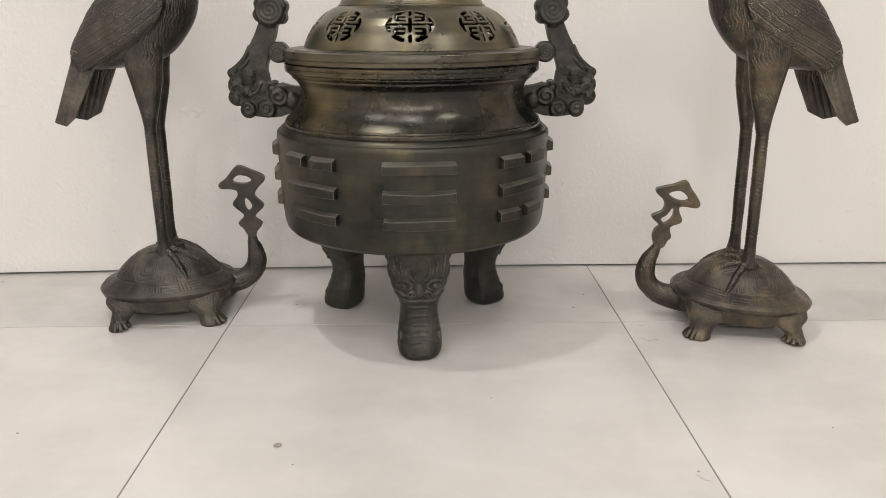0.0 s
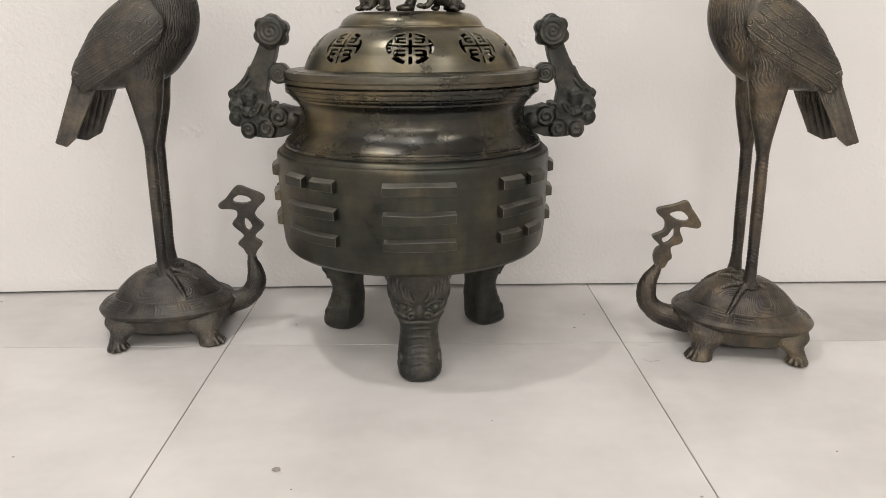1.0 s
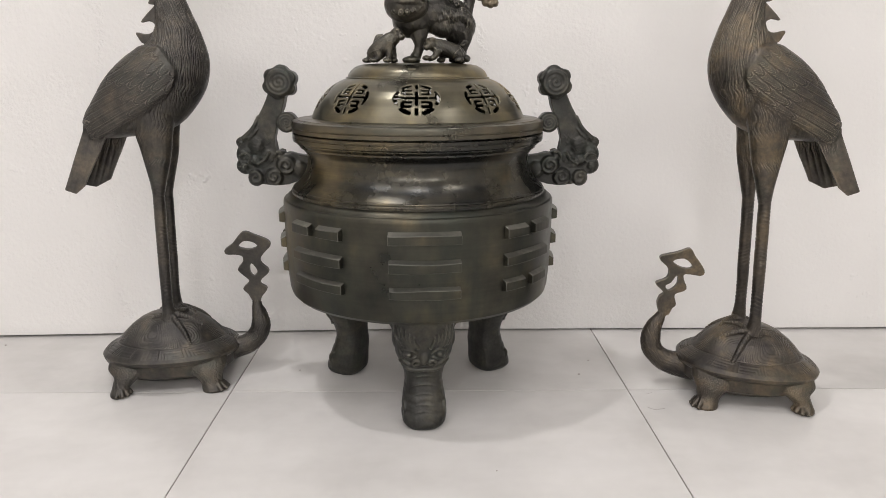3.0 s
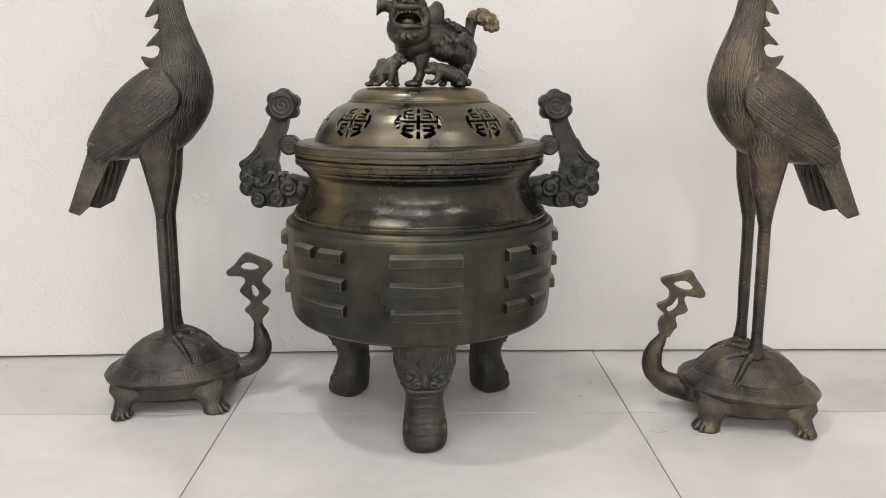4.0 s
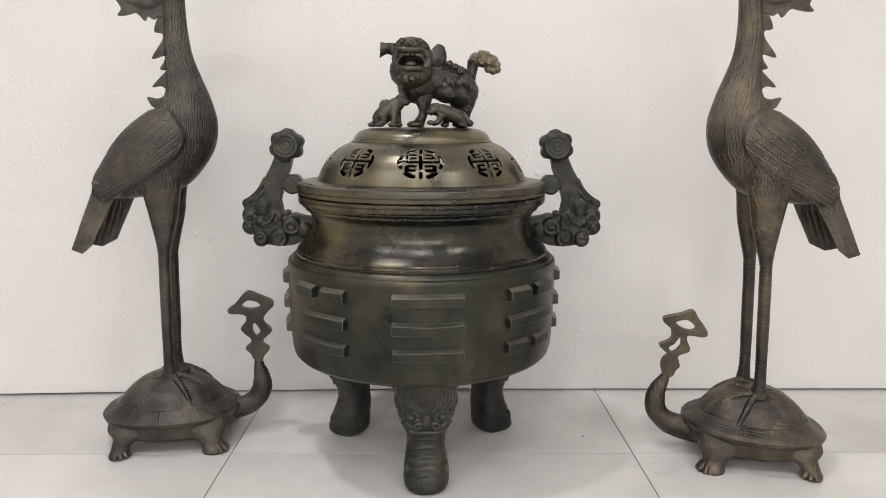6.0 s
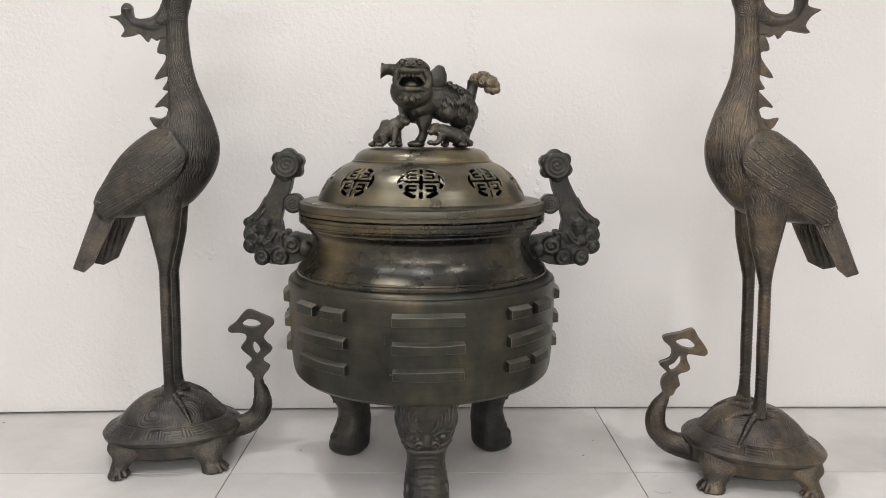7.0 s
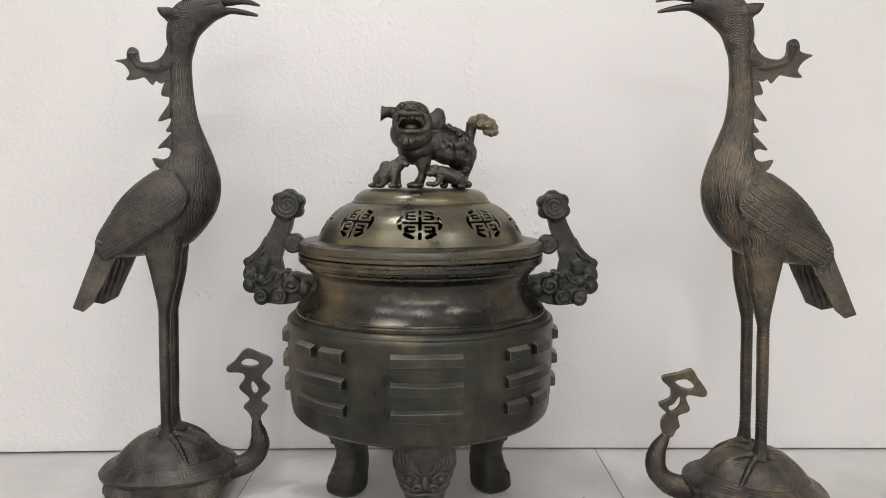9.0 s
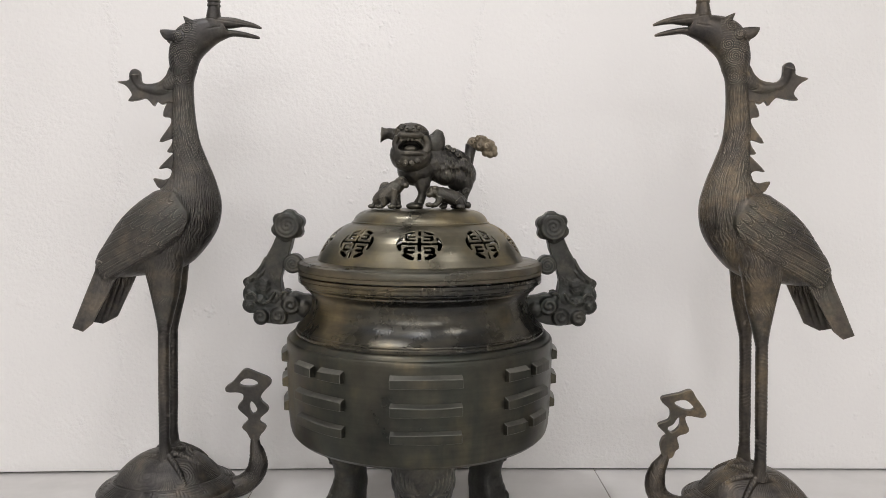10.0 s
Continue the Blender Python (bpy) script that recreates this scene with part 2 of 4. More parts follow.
def fuse(bm, voxel, smooth=2):
    """The shapes in bm melted into one skin."""
    bmesh.ops.recalc_face_normals(bm, faces=bm.faces[:])
    ob = new("melt", mesh_of(bm, "melt"))
    rm = ob.modifiers.new("skin", "REMESH")
    rm.mode, rm.voxel_size, rm.use_smooth_shade = "VOXEL", voxel, True
    if smooth:
        sm = ob.modifiers.new("soft", "SMOOTH")
        sm.factor, sm.iterations = 0.5, smooth
    me = bpy.data.meshes.new_from_object(ob.evaluated_get(bpy.context.evaluated_depsgraph_get()))
    old = ob.data
    bpy.data.objects.remove(ob)
    bpy.data.meshes.remove(old)
    me.polygons.foreach_set("use_smooth", [True] * len(me.polygons))
    return me


def points_of(me):
    n = len(me.vertices)
    co, no = np.empty(n * 3), np.empty(n * 3)
    me.vertices.foreach_get("co", co)
    me.vertex_normals.foreach_get("vector", no)
    return co.reshape(-1, 3), no.reshape(-1, 3)


def raise_by(me, co, no, h):
    me.vertices.foreach_set("co", (co + no * h[:, None]).ravel())
    me.update()


def step(x, a, b):
    t = np.clip((x - a) / (b - a), 0, 1)
    return t * t * (3 - 2 * t)


def groove(phase, sharp=2.0):
    """0 on the flat, down to -1 in a narrow groove once per turn."""
    return -(0.5 + 0.5 * np.cos(2 * np.pi * phase)) ** sharp


def wavy(p, f, seed):
    rng = np.random.RandomState(seed)
    out = np.zeros(len(p))
    for _ in range(6):
        k = rng.normal(size=3) * f
        out += np.sin(p @ k + rng.uniform(0, 6.28))
    return out / 6


def cells(u, v, seed):
    """Smooth 2D gradient noise with one cell per unit."""
    turn = np.random.RandomState(seed).uniform(0, 2 * np.pi, (97, 97))
    iu, iv = np.floor(u).astype(int), np.floor(v).astype(int)
    fu, fv = u - iu, v - iv

    def corner(a, b):
        w = turn[(iu + a) % 97, (iv + b) % 97]
        return np.cos(w) * (fu - a) + np.sin(w) * (fv - b)

    su, sv = fu ** 3 * (fu * (fu * 6 - 15) + 10), fv ** 3 * (fv * (fv * 6 - 15) + 10)
    top = corner(0, 0) * (1 - su) + corner(1, 0) * su
    low = corner(0, 1) * (1 - su) + corner(1, 1) * su
    return top * (1 - sv) + low * sv


def strands(u, v, pitch, length, seed):
    """Engraved locks of hair that run along v, join and part again: 0 down to -1."""
    warped = u / pitch + 0.9 * cells(u / (pitch * 5), v / length * 0.8, seed + 1)
    long_waves = np.cos(2 * np.pi * (warped * 0.5 + 0.75 * cells(warped * 0.35, v / length, seed + 3)))
    fine = cells(warped, v / length, seed)
    return -np.exp(-(long_waves / 0.42) ** 2) * 0.75 - 0.45 * np.exp(-(fine / 0.085) ** 2)


def whorl(px, pz, cx, cz, r, pitch, turn=1):
    """Spiral groove round a centre."""
    d = np.hypot(px - cx, pz - cz)
    w = np.arctan2(pz - cz, px - cx) / (2 * np.pi) * turn
    return groove(d / pitch - w, 1.5) * (1 - step(d, r * 0.88, r))


def lathe(bm, profile, seg=160):
    rings = []
    for r, z in profile:
        if r < 1e-6:
            rings.append([bm.verts.new((0, 0, z))])
        else:
            rings.append([bm.verts.new((r * math.sin(2 * math.pi * i / seg), -r * math.cos(2 * math.pi * i / seg), z)) for i in range(seg)])
    for a, b in zip(rings, rings[1:]):
        for i in range(seg):
            j = (i + 1) % seg
            if len(a) == 1 and len(b) == 1:
                continue
            if len(a) == 1:
                bm.faces.new((a[0], b[j], b[i]))
            elif len(b) == 1:
                bm.faces.new((a[i], a[j], b[0]))
            else:
                bm.faces.new((a[i], a[j], b[j], b[i]))
    bmesh.ops.recalc_face_normals(bm, faces=bm.faces[:])


def box(bm, x0, x1, y0, y1, z0, z1, soft=0.0):
    m = Matrix.LocRotScale(((x0 + x1) / 2, (y0 + y1) / 2, (z0 + z1) / 2), None, (x1 - x0, y1 - y0, z1 - z0))
    made = bmesh.ops.create_cube(bm, size=1.0, matrix=m)
    if soft:
        es = list({e for v in made["verts"] for e in v.link_edges})
        bmesh.ops.bevel(bm, geom=es, offset=soft, segments=2, affect="EDGES")


# ---- structure ----
def wall_line(x):
    return 0.343 - 0.033 * max(0.0, -(x + 0.1) / 0.9) ** 1.2


def build_room():
    # back wall: a slightly bowed slab that stops just above the tiles
    bm = bmesh.new()
    xs = np.linspace(-2.5, 2.5, 65)
    rows = []
    for x in xs:
        y = wall_line(max(x, -1.6))
        gap = 0.0010 * min(1.0, max(0.0, -(x + 0.25) / 0.6))
        rows.append([bm.verts.new(p) for p in ((x, y, 0.0048 + gap), (x, y - 0.0008, 0.008 + gap), (x, y, 0.035), (x, y, CEILING), (x, y + 0.16, CEILING), (x, y + 0.16, 0.0048 + gap))])
    for a, b in zip(rows, rows[1:]):
        for i in range(6):
            j = (i + 1) % 6
            bm.faces.new((a[i], b[i], b[j], a[j]))
    bm.faces.new(rows[0])
    bm.faces.new(rows[-1][::-1])
    bmesh.ops.recalc_face_normals(bm, faces=bm.faces[:])
    tagged(part("wall_back", bm, WALL, sharp=30), "white painted plaster wall with lumpy roller texture", "wall", kind="structure")
    # unseen walls close the room, placed and kept pale to bounce light in
    for name, x0, x1, y0, y1 in (("unseen_wall_left", -2.6, -2.5, -7.6, 0.6), ("unseen_wall_right", 2.5, 2.6, -7.6, 0.6), ("unseen_wall_front", -2.6, 2.6, -7.7, -7.6)):
        bm = bmesh.new()
        box(bm, x0, x1, y0, y1, 0, CEILING)
        tagged(part(name, bm, FAR if name == "unseen_wall_front" else WALL), "plain unseen plaster wall, painted pale to bounce light", "wall", kind="structure")
    bm = bmesh.new()
    box(bm, -2.6, 2.6, -7.7, 0.6, CEILING, CEILING + 0.1)
    tagged(part("ceiling", bm, CEIL), "plain white painted ceiling", "ceiling", kind="structure")
    for x, y, watts, size in LAMPS:
        bm = bmesh.new()
        box(bm, -size * 0.6, size * 0.6, -size * 0.6, size * 0.6, -0.012, 0.0, 0.004)
        lamp = tagged(part("ceiling_light", bm, CEIL), "flat white ceiling light panel", "lamp", "ceiling lights")
        lamp.location = (x, y, CEILING - 0.001)
        data = bpy.data.lights.new("ceiling_light_glow", "AREA")
        data.shape, data.size, data.energy, data.color = "DISK", size, watts, (0.975, 0.962, 1.0)
        glow = new("light_source", data)
        glow.location = (x, y, CEILING - 0.02)
    for x, y, watts, tilt in DOWNLIGHTS:
        bm = bmesh.new()
        lathe(bm, [(0.045, -0.004), (0.048, -0.007), (0.060, -0.006), (0.064, 0.0), (0.045, 0.0), (0.045, -0.004)], 48)
        lamp = tagged(part("downlight", bm, CEIL), "small white recessed ceiling downlight ring", "lamp", "downlights")
        lamp.location = (x, y, CEILING - 0.001)
        data = bpy.data.lights.new("downlight_glow", "SPOT")
        data.spot_size, data.spot_blend, data.shadow_soft_size = radians(66), 0.9, 0.06
        data.energy, data.color = watts, (0.975, 0.962, 1.0)
        glow = new("light_source", data)
        glow.matrix_basis = pose(x, y, CEILING - 0.03, 0, -tilt, 0)


def build_floor():
    bm = bmesh.new()
    box(bm, -2.8, 2.8, -7.7, 0.6, -0.06, -0.0016)
    ground = tagged(part("floor", bm, GROUT), "light grey marbled floor tiles with thin dark joints", "floor", kind="structure")
    shapes = {}
    for i in range(-3, 4):
        for j in range(-9, 1):
            y0, y1 = j * 0.8, min(j * 0.8 + 0.8, 0.5)
            key = round(y1 - y0, 3)
            if key not in shapes:
                bm = bmesh.new()
                g = 0.0009
                box(bm, -0.4 + g, 0.4 - g, g, key - g, -0.009, 0.0, 0.0006)
                shapes[key] = mesh_of(bm, "tile")
                shapes[key].materials.append(TILE)
            t = new("tile", shapes[key])
            t.parent = ground
            t.location = (i * 0.8, y0, 0)


# ---- censer ----
AXIS = (-0.021, 0.046)
TURN = 3.3


def half_bar(bm, w0, w1, z0, z1, r, proud):
    """A raised bar bent round the pot between two angles, with sloping sides."""
    n = max(3, int((w1 - w0) / 0.035))
    rows = []
    for i in range(n + 1):
        w = w0 + (w1 - w0) * i / n
        e = 0.012 if i == 0 else (-0.012 if i == n else 0)
        s, c = math.sin(w), -math.cos(w)
        s2, c2 = math.sin(w + e * 0.6), -math.cos(w + e * 0.6)
        rows.append([bm.verts.new(p) for p in (((r - 0.006) * s, (r - 0.006) * c, z0), ((r + proud) * s2, (r + proud) * c2, z0 + 0.0030 + 0.0006 * math.sin(9 * w + 40 * z0)),
                     ((r + proud) * s2, (r + proud) * c2, z1 - 0.0085 + 0.0008 * math.sin(13 * w + 70 * z1)), ((r - 0.006) * s, (r - 0.006) * c, z1))])
    for a, b in zip(rows, rows[1:]):
        for i in range(4):
            j = (i + 1) % 4
            bm.faces.new((a[i], b[i], b[j], a[j]))
    bm.faces.new(rows[0])
    bm.faces.new(rows[-1][::-1])
    bmesh.ops.recalc_face_normals(bm, faces=bm.faces[:])
    # bevelled edges paler: worn metal plus light caught along them
    worn_glint = bmesh.ops.bevel(bm, geom=[e for e in bm.edges if e.calc_face_angle(0) > 0.3], offset=0.0008, segments=1, affect="EDGES")
    for f in worn_glint["faces"]:
        f.material_index = 1
    bm.normal_update()
    # upward slopes take the same pale metal, worn and lit from above
    for f in bm.faces:
        if f.normal.z > 0.5:
            f.material_index = 1


def longevity(p, q):
    """True where the round openwork medallion is cut through; p, q in -1..1."""
    p, q = np.abs(p), np.abs(q)
    d = np.hypot(p, q)
    w = np.degrees(np.arctan2(q, p))

    def bar(a, b, half):
        a, b = np.array(a), np.array(b)
        ab = b - a
        t = np.clip(((p - a[0]) * ab[0] + (q - a[1]) * ab[1]) / (ab @ ab), 0, 1)
        return np.hypot(p - a[0] - t * ab[0], q - a[1] - t * ab[1]) < half

    cut = (np.abs(d - 0.92) < 0.085 + 0.02 * np.cos(np.radians(w) * 6)) & ((w < 28) | ((w > 42) & (w < 76)))
    cut |= bar((0.60, 0.70), (0.46, 0.68), 0.055)
    cut |= bar((0.60, 0), (0.93, 0), 0.085) | bar((0, 0.64), (0, 0.96), 0.065)
    cut |= bar((0, 0), (0.43, 0), 0.085) | bar((0, 0), (0, 0.40), 0.075)
    cut |= bar((0.24, 0.25), (0.52, 0.25), 0.068) | bar((0.585, 0.29), (0.585, 0.50), 0.08) | bar((0.26, 0.50), (0.585, 0.50), 0.075)
    return cut


def dome_radius(k):
    pts = [(0.1992, 0.5427), (0.1945, 0.5540), (0.1876, 0.5678), (0.1786, 0.5815), (0.1678, 0.5930), (0.1562, 0.6020), (0.1445, 0.6085), (0.1335, 0.6128)]
    x = np.linspace(0, 1, len(pts))
    return np.interp(k, x, [p[0] for p in pts]), np.interp(k, x, [p[1] for p in pts])


def smooth_dome(n):
    k = np.linspace(0, 1, n)
    r, z = dome_radius(k)
    ker = np.hanning(13)
    ker /= ker.sum()
    pad = 6
    ext = lambda a: np.concatenate([a[0] + (a[0] - a[1:pad + 1][::-1]), a, a[-1] + (a[-1] - a[-pad - 1:-1][::-1])])
    return np.convolve(ext(r), ker, "valid"), np.convolve(ext(z), ker, "valid")


def dome_mesh():
    n, rows = 1200, 88
    r, z = smooth_dome(rows + 1)
    arc = np.concatenate([[0], np.cumsum(np.hypot(np.diff(r), np.diff(z)))])
    w = np.arange(n) * 2 * np.pi / n
    co = np.stack([np.outer(r, np.sin(w)), np.outer(r, -np.cos(w)), np.outer(z, np.ones(n))], -1).reshape(-1, 3)
    a, b = np.meshgrid(np.arange(rows), np.arange(n), indexing="ij")
    mid_s, mid_w = (arc[a] + arc[a + 1]) / 2, (b + 0.5) * 2 * np.pi / n
    local = (mid_w + np.pi / 9) % (2 * np.pi / 9) - np.pi / 9
    s0 = arc[-1] * 0.47
    keep = ~longevity(local * 0.186 / 0.0405, (mid_s - s0) / 0.0325)
    c = (b + 1) % n
    quads = np.stack([a * n + b, a * n + c, (a + 1) * n + c, (a + 1) * n + b], -1)[keep]
    # file the sawn edges smooth
    sides = np.sort(np.concatenate([quads[:, [0, 1]], quads[:, [1, 2]], quads[:, [2, 3]], quads[:, [3, 0]]]), axis=1)
    pairs, times = np.unique(sides, axis=0, return_counts=True)
    rim = pairs[times == 1]
    for _ in range(3):
        total, count = np.zeros_like(co), np.zeros(len(co))
        for a1, b1 in ((0, 1), (1, 0)):
            np.add.at(total, rim[:, a1], co[rim[:, b1]])
            np.add.at(count, rim[:, a1], 1)
        on = count == 2
        co[on] = 0.5 * co[on] + 0.5 * total[on] / 2
    me = bpy.data.meshes.new("dome")
    me.from_pydata(co.tolist(), [], quads.tolist())
    me.update()
    return me


LEG = ((0.226, 0.055, -0.130, -0.220), (0.205, 0.055, -0.131, -0.219), (0.175, 0.054, -0.133, -0.213), (0.140, 0.051, -0.132, -0.206), (0.114, 0.040, -0.134, -0.197),
       (0.092, 0.035, -0.134, -0.192), (0.070, 0.036, -0.131, -0.197), (0.045, 0.0400, -0.134, -0.207), (0.025, 0.0415, -0.135, -0.214), (0.010, 0.039, -0.138, -0.217), (0.0, 0.029, -0.148, -0.210))


def leg_face(x, z, out=0.0):
    """A point on the outer face of the leg."""
    zs = [row[0] for row in LEG][::-1]
    hw, y0, y1 = (float(np.interp(z, zs, [row[k] for row in LEG][::-1])) for k in (1, 2, 3))
    deep = max(0.0, 1 - min(1.0, abs(x) / hw) ** 2.6) ** (1 / 2.6)
    return (x, (y0 + y1) / 2 - (y0 - y1) / 2 * deep - out, z)


def build_leg():
    bm = bmesh.new()
    # the leg's own frame: outward is -y, z up
    secs = [((0, (a + b) / 2, z), (hw, 0, 0), (0, (b - a) / 2, 0)) for z, hw, a, b in LEG]
    loft(bm, glide(secs, 3), 32, 2.6)
    for s in (-1, 1):
        # round eye in a lidded socket, cheek, curled nostril
        ball(bm, leg_face(0.027 * s, 0.146), (0.0105, 0.006, 0.0085))
        ball(bm, leg_face(0.027 * s, 0.1455, 0.0050), (0.0050, 0.0045, 0.0046))
        tube(bm, [leg_face(x * s, z, o) for x, z, o in ((0.012, 0.146, 0.002), (0.019, 0.154, 0.0035), (0.029, 0.156, 0.0035), (0.040, 0.152, 0.002))], [0.0016, 0.0026, 0.0026, 0.0014], 10)
        tube(bm, [leg_face(x * s, z, 0.002) for x, z in ((0.014, 0.140), (0.025, 0.136), (0.037, 0.140), (0.044, 0.152))], [0.0014, 0.0024, 0.0024, 0.0012], 10)
        loop = [leg_face((0.0135 + 0.0075 * (1 - t / 9) * math.cos(t)) * s, 0.1270 + 0.0065 * (1 - t / 9) * math.sin(t), 0.003) for t in np.linspace(-1.5, 5.5, 12)]
        tube(bm, loop, [0.0024] * 12, 8)
        tube(bm, [leg_face(x * s, z, 0.002) for x, z in ((0.022, 0.122), (0.031, 0.126), (0.040, 0.136), (0.043, 0.128), (0.036, 0.119))], [0.0018, 0.0030, 0.0030, 0.0028, 0.0015], 10)
        tube(bm, [leg_face(x * s, z, 0.0022) for x, z in ((0.0, 0.1135), (0.014, 0.1120), (0.028, 0.1135), (0.040, 0.1190))], [0.0044, 0.0042, 0.0036, 0.0020], 10)
        # brow and tufts of flame that fan to the corners
        for k in range(6):
            x0, x1 = 0.010 + 0.006 * k, 0.019 + 0.0072 * k
            tube(bm, [leg_face(x0 * s, 0.156 + 0.001 * k, 0.002), leg_face((x0 + 0.45 * (x1 - x0) + 0.003) * s, 0.168 + 0.002 * k, 0.0030), leg_face(min(x1, 0.050) * s, 0.180 + 0.006 * k, 0.0010)], [0.0026, 0.0026, 0.0008], 8)
        ball(bm, (0.049 * s, -0.172, 0.168), (0.008, 0.018, 0.022))
        tube(bm, [(0.050 * s, -0.165, 0.185), (0.055 * s, -0.174, 0.198), (0.054 * s, -0.184, 0.214)], [0.009, 0.007, 0.003])
        # scroll on the side of the foot
        coil = [(s * (0.0365 - 0.002 * t / 7), -0.186 + 0.017 * (1 - t / 8) * math.cos(t), 0.034 + 0.020 * (1 - t / 8) * math.sin(t)) for t in np.linspace(0, 7, 15)]
        tube(bm, coil, [0.0035] * 15, 8)
    ball(bm, leg_face(0, 0.137, 0.0), (0.008, 0.007, 0.013))
    # creases across the instep
    for z, w in ((0.098, 0.026), (0.082, 0.024), (0.066, 0.022), (0.048, 0.026), (0.036, 0.024)):
        tube(bm, [leg_face(x * w, z - 0.006 * x * x, -0.0004) for x in (-1, -0.5, 0, 0.5, 1)], [0.0006, 0.0014, 0.0017, 0.0014, 0.0006], 8)
    me = fuse(bm, 0.0014, 3)
    co, no = points_of(me)
    x, y, z = co.T
    low = 1 - step(z, 0.085, 0.10)
    fold = groove(z / 0.017 + 6 * np.abs(x) + 0.3 * wavy(co, 90, 3), 2.0) * low * 0.0009 * step(-y, 0.13, 0.17) * np.clip(0.5 + 1.2 * wavy(co, 50, 6), 0, 1)
    hair = groove((np.abs(x) * 0.8 + z * 0.6) / 0.006 + 0.4 * wavy(co, 60, 4), 1.5) * step(z, 0.168, 0.176) * 0.0004
    raise_by(me, co, no, fold + hair + 0.0007 * wavy(co, 45, 5))
    return me


def build_handle():
    bm = bmesh.new()
    lower = [(-0.200, 0.430), (-0.200, 0.468), (-0.226, 0.472), (-0.246, 0.476), (-0.266, 0.470), (-0.270, 0.490), (-0.272, 0.509), (-0.296, 0.516),
             (-0.318, 0.511), (-0.338, 0.488), (-0.340, 0.455), (-0.325, 0.437), (-0.308, 0.418), (-0.280, 0.414), (-0.248, 0.415)]
    plate(bm, lower, -0.0145, 0.0145)
    plate(bm, [(-0.271, 0.500), (-0.319, 0.506), (-0.300, 0.540), (-0.276, 0.588), (-0.244, 0.588), (-0.254, 0.555), (-0.264, 0.530)], -0.015, 0.015)
    bosses = [(-0.256, 0.606, 0.0275, 0.023), (-0.246, 0.532, 0.0190, 0.020), (-0.309, 0.429, 0.0165, 0.025), (-0.274, 0.431, 0.0175, 0.027), (-0.250, 0.453, 0.0190, 0.027)]
    for k, (x, z, r, half) in enumerate(bosses):
        disc(bm, (x, 0, z), r * (1.0 if k < 2 else 0.97), half * (1.0 if k < 2 else 0.80))
        if k < 2:
            continue
        way = 1 if k % 2 else -1
        for s in (-1, 1):
            coil = []
            for q in range(15):
                t = q / 14
                w = way * (t * 8.5 + k * 1.7)
                coil.append((x + r * (0.80 - 0.66 * t) * math.cos(w), s * half * (0.74 + 0.08 * t), z + r * (0.80 - 0.66 * t) * math.sin(w)))
            tube(bm, coil, [r * 0.19 * (1 - 0.2 * q / 14) for q in range(15)], 10)
    # smooth swellings of the cloud beast where the arm bends
    for x, z, rx, rz, half in ((-0.304, 0.488, 0.022, 0.027, 0.021), (-0.329, 0.473, 0.017, 0.020, 0.018), (-0.334, 0.494, 0.012, 0.011, 0.012), (-0.331, 0.450, 0.016, 0.017, 0.020),
                               (-0.309, 0.462, 0.017, 0.014, 0.023), (-0.283, 0.468, 0.018, 0.022, 0.019), (-0.226, 0.445, 0.022, 0.022, 0.022), (-0.262, 0.468, 0.013, 0.012, 0.020)):
        ball(bm, (x, 0, z), (rx, half, rz))
    for s in (-1, 1):
        for pts, r in ((((-0.280, 0.478), (-0.290, 0.463), (-0.304, 0.455)), 0.0036), (((-0.272, 0.468), (-0.266, 0.478), (-0.256, 0.477)), 0.0026), (((-0.338, 0.470), (-0.324, 0.476), (-0.316, 0.466), (-0.322, 0.456)), 0.0032)):
            tube(bm, [(x, 0.0205 * s, z) for x, z in pts], [r * 0.6] + [r] * (len(pts) - 2) + [r * 0.5], 10)
    for k in range(6):
        w = k * math.pi / 3 + 0.4
        disc(bm, (-0.256 + 0.0185 * math.cos(w), 0, 0.606 + 0.0175 * math.sin(w)), 0.0140, 0.019)
    # curling cloud edge up the stem
    for s in (-1, 1):
        tube(bm, [(-0.330, 0.012 * s, 0.500), (-0.314, 0.014 * s, 0.516), (-0.306, 0.014 * s, 0.528), (-0.299, 0.012 * s, 0.545)], [0.006, 0.006, 0.0045, 0.002])
        tube(bm, [(-0.320, 0.0145 * s, 0.502), (-0.308, 0.0155 * s, 0.512), (-0.300, 0.015 * s, 0.522)], [0.0035, 0.0035, 0.0015])
    me = fuse(bm, 0.0013, 5)
    co, no = points_of(me)
    x, y, z = co.T
    h = np.zeros(len(co))
    for k, (cx, cz, r, _) in enumerate(bosses[:2]):
        h += whorl(x, z, cx, cz, r * 0.85, r * 0.30, 1 if k % 2 else -1) * 0.0011 * step(np.abs(no[:, 1]), 0.4, 0.8)
    # carved cloud curls over the bend
    bend = step(-x, 0.262, 0.285) * step(z, 0.435, 0.448) * (1 - step(z, 0.508, 0.520)) * step(np.abs(no[:, 1]), 0.3, 0.7)
    level = cells(x / 0.017, z / 0.017, 14) * 2.6 + cells(x / 0.008, z / 0.008, 15) * 0.5
    h += bend * (groove(level, 1.6) * 0.0026 + 0.0016 * np.cos(2 * np.pi * level))
    raise_by(me, co, no, h + 0.0014 * wavy(co, 75, 8) + 0.0006 * wavy(co, 190, 9))
    return me


def mirrored(me, axis):
    out = me.copy()
    s = [1, 1, 1]
    s[axis] = -1
    out.transform(Matrix.Diagonal((*s, 1)))
    out.flip_normals()
    return out


